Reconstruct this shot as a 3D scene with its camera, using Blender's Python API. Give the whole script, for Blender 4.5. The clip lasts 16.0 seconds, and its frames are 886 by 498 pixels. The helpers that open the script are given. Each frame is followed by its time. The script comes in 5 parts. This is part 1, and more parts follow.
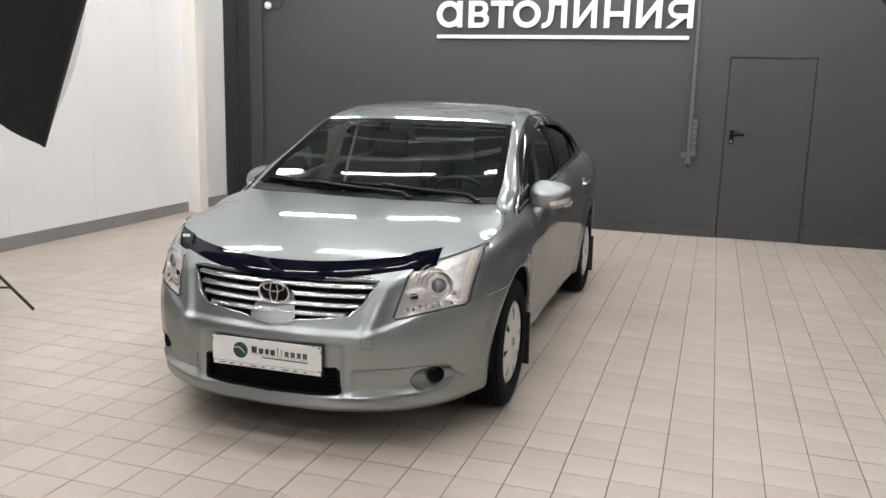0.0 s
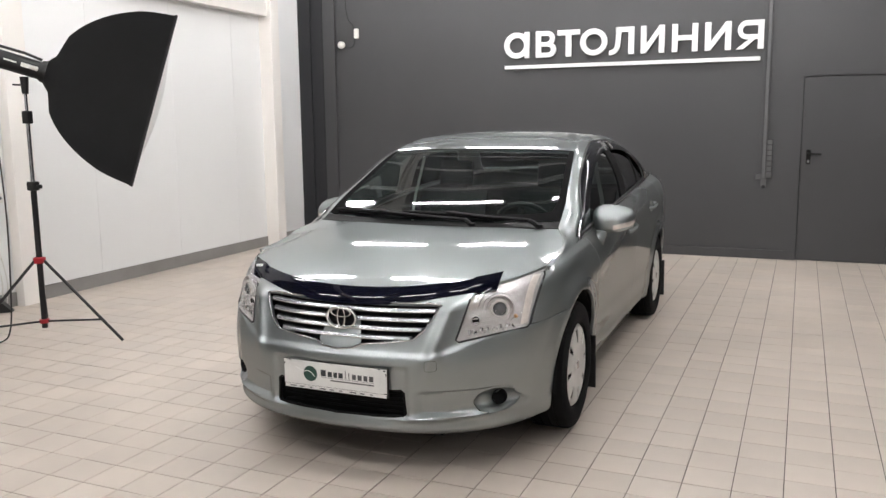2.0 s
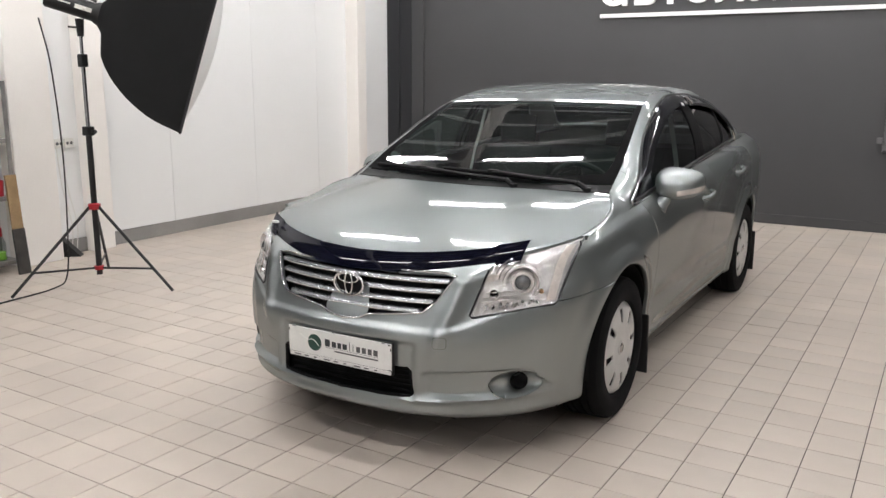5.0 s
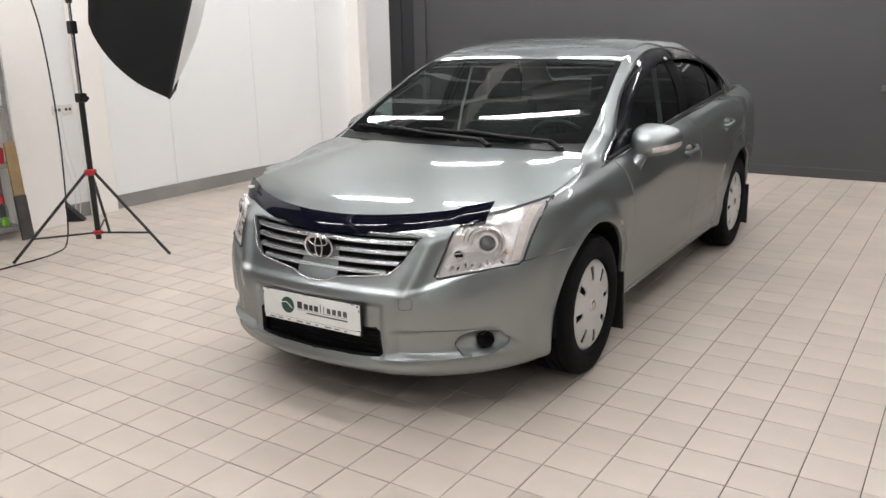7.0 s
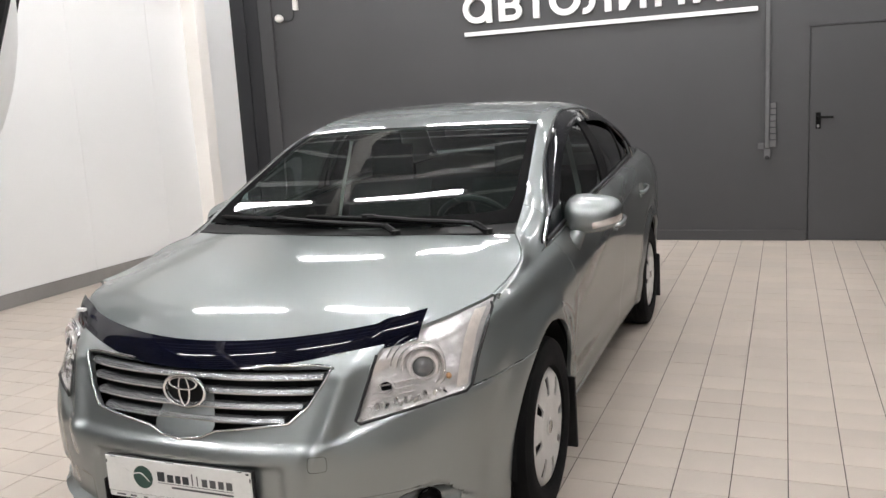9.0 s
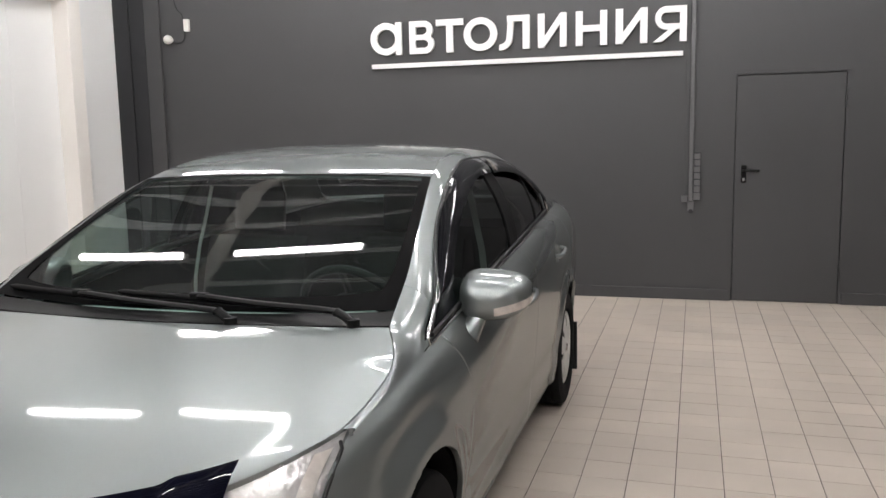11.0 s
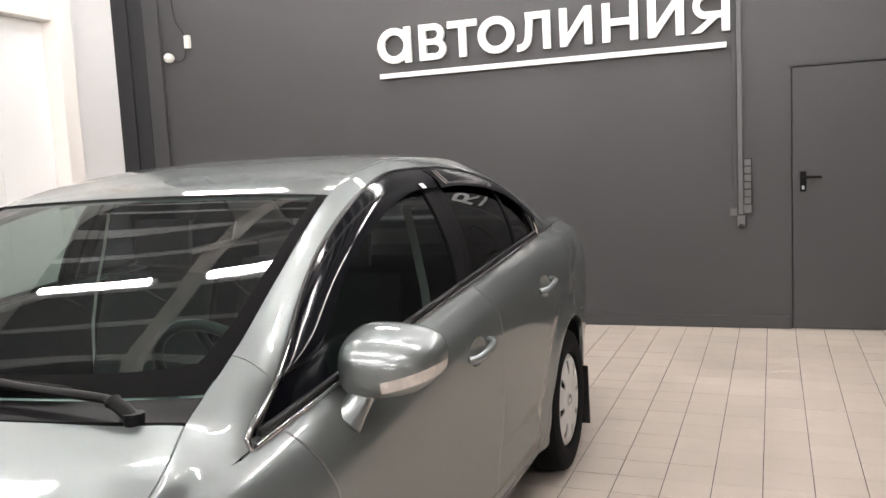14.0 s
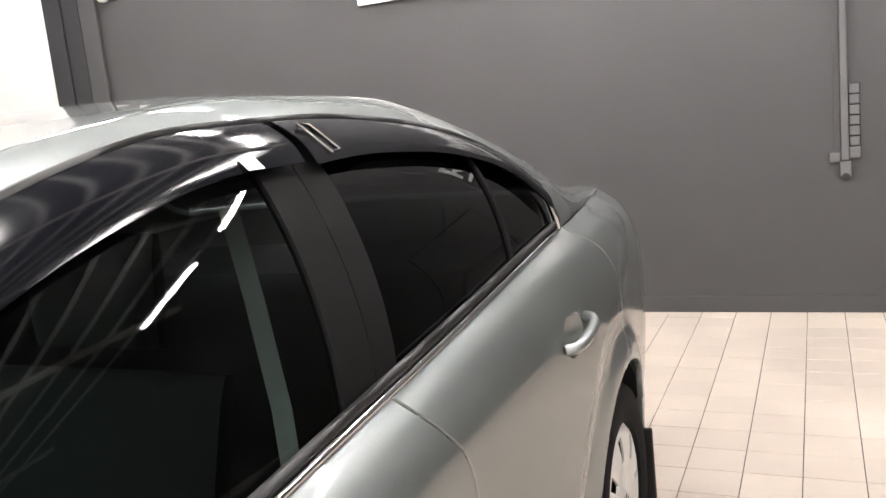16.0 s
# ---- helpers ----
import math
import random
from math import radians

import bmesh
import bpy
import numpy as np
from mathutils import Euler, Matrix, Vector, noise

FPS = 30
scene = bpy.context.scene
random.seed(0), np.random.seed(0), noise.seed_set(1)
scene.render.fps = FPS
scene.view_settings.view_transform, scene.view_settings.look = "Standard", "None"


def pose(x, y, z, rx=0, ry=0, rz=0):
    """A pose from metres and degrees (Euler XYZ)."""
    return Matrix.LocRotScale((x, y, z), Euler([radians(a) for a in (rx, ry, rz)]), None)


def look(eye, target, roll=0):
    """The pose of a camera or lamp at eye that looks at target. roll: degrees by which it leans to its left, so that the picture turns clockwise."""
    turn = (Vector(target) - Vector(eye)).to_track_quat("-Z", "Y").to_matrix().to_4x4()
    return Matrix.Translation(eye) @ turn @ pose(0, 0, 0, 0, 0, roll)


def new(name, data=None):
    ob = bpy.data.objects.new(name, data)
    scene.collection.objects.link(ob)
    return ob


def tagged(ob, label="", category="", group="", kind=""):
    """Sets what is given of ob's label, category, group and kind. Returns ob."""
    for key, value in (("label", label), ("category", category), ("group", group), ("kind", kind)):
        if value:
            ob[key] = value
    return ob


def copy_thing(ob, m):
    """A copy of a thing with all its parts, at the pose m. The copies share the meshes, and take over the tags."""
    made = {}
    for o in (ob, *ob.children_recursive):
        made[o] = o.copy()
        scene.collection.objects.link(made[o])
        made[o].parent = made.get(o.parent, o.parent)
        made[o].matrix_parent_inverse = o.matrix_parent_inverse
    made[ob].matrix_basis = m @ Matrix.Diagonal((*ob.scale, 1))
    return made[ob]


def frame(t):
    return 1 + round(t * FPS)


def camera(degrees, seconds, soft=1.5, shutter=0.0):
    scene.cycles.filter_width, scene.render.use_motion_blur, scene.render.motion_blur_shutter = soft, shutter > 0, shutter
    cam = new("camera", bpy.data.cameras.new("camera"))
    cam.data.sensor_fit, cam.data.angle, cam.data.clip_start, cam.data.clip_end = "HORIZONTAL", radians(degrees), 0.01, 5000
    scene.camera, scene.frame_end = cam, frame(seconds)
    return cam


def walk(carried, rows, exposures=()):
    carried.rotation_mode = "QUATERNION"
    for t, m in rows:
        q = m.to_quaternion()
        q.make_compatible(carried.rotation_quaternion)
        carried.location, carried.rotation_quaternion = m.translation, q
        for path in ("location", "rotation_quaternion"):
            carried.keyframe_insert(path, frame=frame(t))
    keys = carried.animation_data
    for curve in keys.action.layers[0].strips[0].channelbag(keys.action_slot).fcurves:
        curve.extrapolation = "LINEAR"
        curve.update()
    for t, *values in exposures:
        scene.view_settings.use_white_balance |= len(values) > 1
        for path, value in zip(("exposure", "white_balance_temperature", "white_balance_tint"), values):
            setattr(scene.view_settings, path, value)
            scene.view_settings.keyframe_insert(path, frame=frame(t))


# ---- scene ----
cam = camera(56.3, 16.0)
PATH = [
    (0, (0.109, -0.031, 1.583), (-0.471, 1.846, 1.21), 1.5),
    (0.5, (0.231, -0.102, 1.583), (-0.457, 1.743, 1.234), -0.2),
    (1, (0.32, -0.151, 1.572), (-0.443, 1.664, 1.223), -1.2),
    (1.5, (0.304, -0.154, 1.593), (-0.476, 1.657, 1.258), -0.7),
    (2, (0.22, -0.098, 1.571), (-0.544, 1.726, 1.271), -0.6),
    (2.5, (0.115, -0.058, 1.575), (-0.614, 1.779, 1.268), -1.0),
    (3, (0.134, 0.029, 1.56), (-0.632, 1.848, 1.233), -1.0),
    (3.5, (0.254, 0.227, 1.527), (-0.598, 2.007, 1.203), -1.4),
    (4, (0.3, 0.385, 1.506), (-0.606, 2.134, 1.158), -1.2),
    (4.2, (0.295, 0.477, 1.51), (-0.629, 2.213, 1.143), -0.8),
    (6.3, (0.621, 0.415, 1.566), (-0.453, 2.04, 1.112), 0.1),
    (6.5, (0.617, 0.416, 1.569), (-0.445, 2.041, 1.086), -0.3),
    (7, (0.621, 0.543, 1.571), (-0.414, 2.177, 1.062), -1.1),
    (7.5, (0.552, 0.678, 1.525), (-0.421, 2.357, 1.042), -0.6),
    (8, (0.326, 0.794, 1.547), (-0.535, 2.55, 1.128), -1.2),
    (8.5, (0.149, 0.988, 1.525), (-0.604, 2.799, 1.132), -3.1),
    (9, (-0.003, 1.212, 1.495), (-0.74, 3.04, 1.157), -3.3),
    (9.5, (-0.195, 1.38, 1.486), (-0.865, 3.251, 1.255), 0.4),
    (10, (-0.268, 1.544, 1.54), (-0.777, 3.459, 1.27), -1.0),
    (10.2, (-0.247, 1.656, 1.582), (-0.751, 3.569, 1.289), -0.6),
    (12.3, (0.02, 2.433, 1.426), (-0.673, 4.297, 1.218), -2.0),
    (12.5, (0.024, 2.471, 1.424), (-0.699, 4.322, 1.199), -1.6),
    (13, (0.108, 2.442, 1.468), (-0.666, 4.269, 1.224), -3.6),
    (13.5, (0.153, 2.701, 1.499), (-0.618, 4.532, 1.267), -5.3),
    (14, (0.1, 2.975, 1.472), (-0.619, 4.829, 1.258), -3.0),
    (14.5, (-0.016, 3.351, 1.477), (-0.55, 5.262, 1.227), -2.3),
    (15, (-0.072, 3.791, 1.464), (-0.757, 5.648, 1.184), -3.9),
    (15.5, (-0.175, 4.14, 1.458), (-0.924, 5.97, 1.159), -1.0),
    (16, (-0.27, 4.575, 1.433), (-1.075, 6.377, 1.108), -5.9),
]
walk(cam, [(t, look(eye, target, roll)) for t, eye, target, roll in PATH],
     exposures=[(0.0, 0.05, 6500, 10), (4.0, 0.02, 6500, 10), (6.5, 0.12, 6500, 10), (9.0, 0.14, 6500, 10), (9.5, -0.1, 6550, 10), (12.5, -0.08, 6600, 11), (13.5, 0.08, 6700, 11), (14.0, 0.36, 6750, 12), (14.5, 0.60, 6800, 12), (15.0, 0.70, 6800, 12), (16.0, 0.98, 6800, 12)])

# ---- light and world ----
world = bpy.data.worlds.new("hall_world")
scene.world = world
world.use_nodes = True
world.node_tree.nodes["Background"].inputs[0].default_value = (0.9, 0.95, 1.0, 1)
world.node_tree.nodes["Background"].inputs[1].default_value = 0.05
LAMP = 86.0          # strength of the ceiling tubes


# ---- materials ----
def mat(name, color, rough=0.5, metal=0.0, vary=0.0, scale=6.0, fine=0.0, fine_scale=120.0, bump=0.0, bump_scale=60.0,
        coat=0.0, spec=0.5, second=None, emit=0.0, rough_vary=0.0, random=0.0, island=False):
    """A surface with two scales of variation in colour, and fine relief."""
    m = bpy.data.materials.new(name)
    m.use_nodes = True
    nt = m.node_tree
    b = nt.nodes["Principled BSDF"]
    b.inputs["Roughness"].default_value = rough
    b.inputs["Metallic"].default_value = metal
    b.inputs["Coat Weight"].default_value = coat
    b.inputs["Coat Roughness"].default_value = 0.03
    b.inputs["Specular IOR Level"].default_value = spec
    b.inputs["Base Color"].default_value = (*color, 1)
    if emit:
        b.inputs["Emission Color"].default_value = (*color, 1)
        b.inputs["Emission Strength"].default_value = emit
    tex = nt.nodes.new("ShaderNodeTexCoord")
    out = None
    if vary or fine or random:
        n1 = nt.nodes.new("ShaderNodeTexNoise")
        n1.inputs["Scale"].default_value, n1.inputs["Detail"].default_value = scale, 5
        nt.links.new(tex.outputs["Object"], n1.inputs["Vector"])
        n2 = nt.nodes.new("ShaderNodeTexNoise")
        n2.inputs["Scale"].default_value, n2.inputs["Detail"].default_value = fine_scale, 2
        nt.links.new(tex.outputs["Object"], n2.inputs["Vector"])
        mix = nt.nodes.new("ShaderNodeMix")
        mix.data_type = "RGBA"
        dark = second or tuple(c * (1 - vary) for c in color)
        lite = tuple(min(1, c * (1 + vary * 0.6)) for c in color)
        ramp = nt.nodes.new("ShaderNodeMapRange")
        ramp.inputs[1].default_value, ramp.inputs[2].default_value = 0.3, 0.7
        nt.links.new(n1.outputs["Fac"], ramp.inputs[0])
        nt.links.new(ramp.outputs[0], mix.inputs[0])
        mix.inputs[6].default_value, mix.inputs[7].default_value = (*dark, 1), (*lite, 1)
        hsv = nt.nodes.new("ShaderNodeHueSaturation")
        nt.links.new(mix.outputs[2], hsv.inputs["Color"])
        val = nt.nodes.new("ShaderNodeMapRange")
        val.inputs[1].default_value, val.inputs[2].default_value = 0.25, 0.75
        val.inputs[3].default_value, val.inputs[4].default_value = 1 - fine, 1 + fine
        nt.links.new(n2.outputs["Fac"], val.inputs[0])
        out = val.outputs[0]
        if random:
            info = nt.nodes.new("ShaderNodeNewGeometry" if island else "ShaderNodeObjectInfo")
            rr = nt.nodes.new("ShaderNodeMapRange")
            rr.inputs[3].default_value, rr.inputs[4].default_value = 1 - random, 1 + random
            nt.links.new(info.outputs["Random Per Island" if island else "Random"], rr.inputs[0])
            mul = nt.nodes.new("ShaderNodeMath")
            mul.operation = "MULTIPLY"
            nt.links.new(out, mul.inputs[0])
            nt.links.new(rr.outputs[0], mul.inputs[1])
            out = mul.outputs[0]
        nt.links.new(out, hsv.inputs["Value"])
        nt.links.new(hsv.outputs["Color"], b.inputs["Base Color"])
        if rough_vary:
            rv = nt.nodes.new("ShaderNodeMapRange")
            rv.inputs[1].default_value, rv.inputs[2].default_value = 0.3, 0.7
            rv.inputs[3].default_value, rv.inputs[4].default_value = rough - rough_vary, rough + rough_vary
            nt.links.new(n1.outputs["Fac"], rv.inputs[0])
            nt.links.new(rv.outputs[0], b.inputs["Roughness"])
    if bump:
        nb = nt.nodes.new("ShaderNodeTexNoise")
        nb.inputs["Scale"].default_value, nb.inputs["Detail"].default_value = bump_scale, 3
        nt.links.new(tex.outputs["Object"], nb.inputs["Vector"])
        bp = nt.nodes.new("ShaderNodeBump")
        bp.inputs["Strength"].default_value, bp.inputs["Distance"].default_value = bump, 0.004
        nt.links.new(nb.outputs["Fac"], bp.inputs["Height"])
        nt.links.new(bp.outputs[0], b.inputs["Normal"])
    return m


def glass_mat(name, tint, ior=1.5, rough=0.0, haze=0.0):
    """A thin pane: tinted view through it, mirror gloss by Fresnel."""
    m = bpy.data.materials.new(name)
    m.use_nodes = True
    nt = m.node_tree
    nt.nodes.clear()
    o = nt.nodes.new("ShaderNodeOutputMaterial")
    tr = nt.nodes.new("ShaderNodeBsdfTransparent")
    tr.inputs[0].default_value = (*tint, 1)
    gl = nt.nodes.new("ShaderNodeBsdfGlossy")
    gl.inputs["Roughness"].default_value = rough
    fr = nt.nodes.new("ShaderNodeLayerWeight")
    fr.inputs[0].default_value = 0.5
    pw = nt.nodes.new("ShaderNodeMath")
    pw.operation = "POWER"
    pw.inputs[1].default_value = 5.0
    f0 = ((ior - 1) / (ior + 1)) ** 2
    ma = nt.nodes.new("ShaderNodeMath")
    ma.operation = "MULTIPLY_ADD"
    ma.inputs[1].default_value = 1 - f0
    ma.inputs[2].default_value = f0
    mx = nt.nodes.new("ShaderNodeMixShader")
    nt.links.new(fr.outputs["Facing"], pw.inputs[0])
    nt.links.new(pw.outputs[0], ma.inputs[0])
    nt.links.new(ma.outputs[0], mx.inputs[0])
    nt.links.new(tr.outputs[0], mx.inputs[1])
    nt.links.new(gl.outputs[0], mx.inputs[2])
    last = mx.outputs[0]
    if haze:
        film = nt.nodes.new("ShaderNodeBsdfGlossy")
        film.inputs["Roughness"].default_value = 0.36
        dust = nt.nodes.new("ShaderNodeMixShader")
        dust.inputs[0].default_value = haze
        nt.links.new(last, dust.inputs[1])
        nt.links.new(film.outputs[0], dust.inputs[2])
        last = dust.outputs[0]
    nt.links.new(last, o.inputs[0])
    return m


M_WALL = mat("white_paint", (0.84, 0.84, 0.82), 0.6, vary=0.03, scale=0.7, fine=0.02, bump=0.08, bump_scale=90)
M_PANEL = mat("white_wall_panel", (0.84, 0.845, 0.84), 0.4, vary=0.03, scale=0.5, fine=0.01, bump=0.03, bump_scale=40)
M_CREAM = mat("cream_paint", (0.86, 0.83, 0.79), 0.55, vary=0.04, scale=1.2, fine=0.02, bump=0.1)
M_DARK = mat("dark_grey_wall_paint", (0.0455, 0.0455, 0.0475), 0.5, vary=0.08, scale=0.8, fine=0.03, bump=0.12, bump_scale=70)
M_DARKER = mat("near_black_paint", (0.0125, 0.013, 0.0155), 0.55, vary=0.1, scale=1.0, bump=0.1)
M_SKIRT = mat("grey_skirting_tile", (0.27, 0.26, 0.25), 0.5, vary=0.12, scale=3, fine=0.05, bump=0.1)
M_TILE = mat("beige_floor_tile", (0.525, 0.458, 0.398), 0.42, vary=0.13, scale=1.9, fine=0.035, fine_scale=180, bump=0.06, bump_scale=35, random=0.05, rough_vary=0.1)
M_TILE_FIELD = mat("beige_floor_tile_field", (0.525, 0.458, 0.398), 0.42, vary=0.13, scale=1.9, fine=0.035, fine_scale=180, bump=0.06, bump_scale=35, random=0.05, island=True, rough_vary=0.1)
M_GROUT = mat("brown_grout", (0.055, 0.044, 0.037), 0.85, vary=0.25, scale=3.0, fine=0.1, bump=0.2)
M_CEIL = mat("ceiling_sheet", (0.065, 0.068, 0.074), 0.5, vary=0.06, scale=0.6)
M_RIB = mat("white_ceiling_rib", (0.80, 0.80, 0.80), 0.5, vary=0.06, scale=0.6)
M_WHITE = mat("white_acrylic", (0.82, 0.82, 0.82), 0.4, vary=0.02, scale=3)
M_PLASTIC = mat("white_plastic", (0.75, 0.74, 0.70), 0.45, vary=0.05, scale=8)
M_GREYBOX = mat("grey_painted_box", (0.098, 0.098, 0.101), 0.5, vary=0.1, scale=9)
M_JET = mat("black_enamel", (0.004, 0.004, 0.004), 0.5, spec=0.12, vary=0.1, scale=9)
M_BLACK = mat("black_plastic", (0.007, 0.007, 0.0075), 0.5, vary=0.2, scale=9, bump=0.05, bump_scale=300)
M_METAL = mat("steel", (0.55, 0.55, 0.56), 0.3, metal=1.0, vary=0.1, scale=14)
M_TUBE = mat("lamp_diffuser", (1.0, 0.985, 0.985), 0.5, emit=LAMP)


# ---- mesh helpers ----
def obj(name, bm, material, parent=None, label="", smooth=None):
    me = bpy.data.meshes.new(name)
    bm.normal_update()
    bm.to_mesh(me)
    bm.free()
    if smooth is not None:
        me.shade_smooth()
        me.set_sharp_from_angle(angle=radians(smooth))
    if material:
        me.materials.append(material)
    ob = new(name, me)
    ob.parent = parent
    if label:
        ob["label"] = label
    return ob


def part(name, bm, material, parent, label="", smooth=None):
    return obj(name, bm, material, parent, label, smooth)


def empty(name, at, label, category, group="", rz=0.0):
    e = new(name)
    e.matrix_basis = pose(at[0], at[1], at[2], 0, 0, rz)
    return tagged(e, label, category, group)


def add_box(bm, lo, hi, bevel=0.0):
    lo, hi = Vector(lo), Vector(hi)
    r = bmesh.ops.create_cube(bm, size=1.0)
    for v in r["verts"]:
        v.co = Vector([lo[i] + (v.co[i] + 0.5) * (hi[i] - lo[i]) for i in range(3)])
    if bevel:
        edges = {e for v in r["verts"] for e in v.link_edges}
        bmesh.ops.bevel(bm, geom=list(edges), offset=bevel, segments=2, affect="EDGES", profile=0.5)
    return bm


def box(lo, hi, bevel=0.0):
    return add_box(bmesh.new(), lo, hi, bevel)


def add_tube(bm, points, radius, sides=8, closed=False, caps=True, flat=1.0):
    """A round bar along points; radius may be a list."""
    pts = [Vector(p) for p in points]
    n = len(pts)
    rings = []
    up = None
    for i, p in enumerate(pts):
        a = pts[(i - 1) % n] if (closed or i) else p
        b = pts[(i + 1) % n] if (closed or i < n - 1) else p
        d = (b - a).normalized()
        if up is None:
            up = Vector((0, 0, 1)) if abs(d.z) < 0.9 else Vector((1, 0, 0))
        s = d.cross(up).normalized()
        u = s.cross(d).normalized()
        up = u
        r = radius[i] if isinstance(radius, (list, tuple)) else radius
        rings.append([bm.verts.new(p + s * math.cos(k * math.tau / sides) * r + u * math.sin(k * math.tau / sides) * r * flat) for k in range(sides)])
    for i in range(n if closed else n - 1):
        r0, r1 = rings[i], rings[(i + 1) % n]
        for k in range(sides):
            bm.faces.new((r0[k], r0[(k + 1) % sides], r1[(k + 1) % sides], r1[k]))
    if caps and not closed:
        bm.faces.new(rings[0][::-1])
        bm.faces.new(rings[-1])
    return bm


def tube(points, radius, sides=8, closed=False, flat=1.0):
    return add_tube(bmesh.new(), points, radius, sides, closed, True, flat)


def grid_mesh(rows, close_u=False, bm=None):
    """Quads between rows of points, all rows of one length."""
    bm = bm or bmesh.new()
    vs = [[bm.verts.new(p) for p in r] for r in rows]
    n = len(vs[0])
    for i in range(len(vs) - 1):
        for k in range(n if close_u else n - 1):
            q = (vs[i][k], vs[i][(k + 1) % n], vs[i + 1][(k + 1) % n], vs[i + 1][k])
            bm.faces.new(q)
    return bm


def lathe(profile, axis="x", steps=48):
    """profile: (radius, along) pairs turned about the axis."""
    rows = []
    for r, a in profile:
        ring = []
        for k in range(steps):
            t = k * math.tau / steps
            c, s = math.cos(t) * r, math.sin(t) * r
            ring.append((a, c, s) if axis == "x" else (c, s, a) if axis == "z" else (c, a, s))
        rows.append(ring)
    return grid_mesh(rows, close_u=True)


def spline(xs, ys):
    """A smooth curve through (xs, ys) that does not overshoot; returns a function."""
    xs, ys = np.array(xs, float), np.array(ys, float)
    h = np.diff(xs)
    d = np.diff(ys) / h
    m = np.zeros_like(ys)
    m[0], m[-1] = d[0], d[-1]
    for i in range(1, len(xs) - 1):
        if d[i - 1] * d[i] > 0:
            w1, w2 = 2 * h[i] + h[i - 1], h[i] + 2 * h[i - 1]
            m[i] = (w1 + w2) / (w1 / d[i - 1] + w2 / d[i])

    def f(x):
        x = min(max(x, xs[0]), xs[-1])
        i = min(int(np.searchsorted(xs, x, side="right")) - 1, len(xs) - 2)
        t = (x - xs[i]) / h[i]
        return float((2 * t**3 - 3 * t**2 + 1) * ys[i] + (t**3 - 2 * t**2 + t) * h[i] * m[i] + (-2 * t**3 + 3 * t**2) * ys[i + 1] + (t**3 - t**2) * h[i] * m[i + 1])
    return f


def catmull(pts, n):
    """n points along a smooth curve through pts."""
    p = [Vector(q) for q in pts]
    p = [2 * p[0] - p[1]] + p + [2 * p[-1] - p[-2]]
    out = []
    segs = len(p) - 3
    for k in range(n):
        s = k / (n - 1) * segs
        i = min(int(s), segs - 1)
        t = s - i
        a, b, c, d = p[i:i + 4]
        out.append(0.5 * ((2 * b) + (c - a) * t + (2 * a - 5 * b + 4 * c - d) * t * t + (3 * b - a - 3 * c + d) * t**3))
    return out

# ---- the hall ----
WY, LX, RXW, FY, CEIL = 9.96, -6.10, 11.0, -7.6, 4.7


def structure(name, bm, material, label, category="", smooth=None):
    return tagged(obj(name, bm, material, None, "", smooth), label, category, kind="structure")


structure("wall_north", box((LX - 0.2, WY, 0), (0.318, WY + 0.2, CEIL)), M_DARK, "dark grey painted plaster wall behind the car", "wall")
structure("wall_north_right", box((1.222, WY, 0), (RXW + 0.2, WY + 0.2, CEIL)), M_DARK, "dark grey painted plaster wall beside the door", "wall")
structure("wall_north_over_door", box((0.318, WY, 2.04), (1.222, WY + 0.2, CEIL)), M_DARK, "dark grey painted plaster wall over the door", "wall")
structure("wall_west", box((LX - 0.2, 3.0, 0), (LX, WY, CEIL)), M_PANEL, "white painted wall of wide sheets", "wall")
structure("wall_west_front", box((LX - 0.2, FY, 0), (LX, 2.998, CEIL)), M_DARK, "plain dark grey wall", "wall")
structure("wall_east", box((RXW, FY, 0), (RXW + 0.2, WY, CEIL)), M_DARK, "plain dark grey wall", "wall")
structure("wall_south", box((LX - 0.2, FY - 0.2, 0), (RXW + 0.2, FY, CEIL)), M_WALL, "plain white wall", "wall")

# ceiling of ribbed sheet, one mesh, with beams
cb = box((LX - 0.2, FY - 0.2, CEIL), (RXW + 0.2, WY + 0.2, CEIL + 0.15))
k = FY + 0.1
while k < WY:
    add_box(cb, (LX, k, CEIL - 0.06), (RXW, k + 0.045, CEIL - 0.002))
    k += 0.50
ceiling = structure("ceiling", cb, M_CEIL, "dark grey sheet ceiling with thin white ribs", "ceiling")
ceiling.data.materials.append(M_RIB)
for pl in ceiling.data.polygons[6:]:
    pl.material_index = 1
for x in (-4.05, -0.35, 3.35, 7.05):
    structure("ceiling_beam", box((x - 0.075, FY, CEIL - 0.17), (x + 0.075, WY - 0.002, CEIL - 0.065), 0.01), M_CREAM, "white painted ceiling beam", "beam")

# west wall: pilasters, sheets with fine joints, top rail
structure("pilaster", box((LX, 8.99, 0), (-5.91, 9.17, CEIL), 0.008), M_CREAM, "cream painted pilaster by the dark wall", "pilaster")
structure("pilaster", box((LX, 5.11, 0), (-5.99, 5.34, CEIL), 0.008), M_CREAM, "cream painted pilaster behind the lamp stand", "pilaster")
structure("pilaster", box((LX, 4.39, 0), (-5.92, 4.76, CEIL), 0.008), M_CREAM, "cream painted pilaster beside the metal shelf", "pilaster")
structure("wall_rail", box((LX, 5.343, 2.93), (-5.96, 8.987, 3.12), 0.006), M_CREAM, "cream painted rail over the wall sheets", "rail")
sheets = bpy.data.objects["wall_west"]
ys = (5.343, 6.13, 7.31, 8.40, 8.987)
for a, b in zip(ys, ys[1:]):
    part("wall_sheet", box((LX + 0.001, a + 0.0015, 0.128), (LX + 0.012, b - 0.0015, 2.928), 0.0015), M_PANEL, sheets)
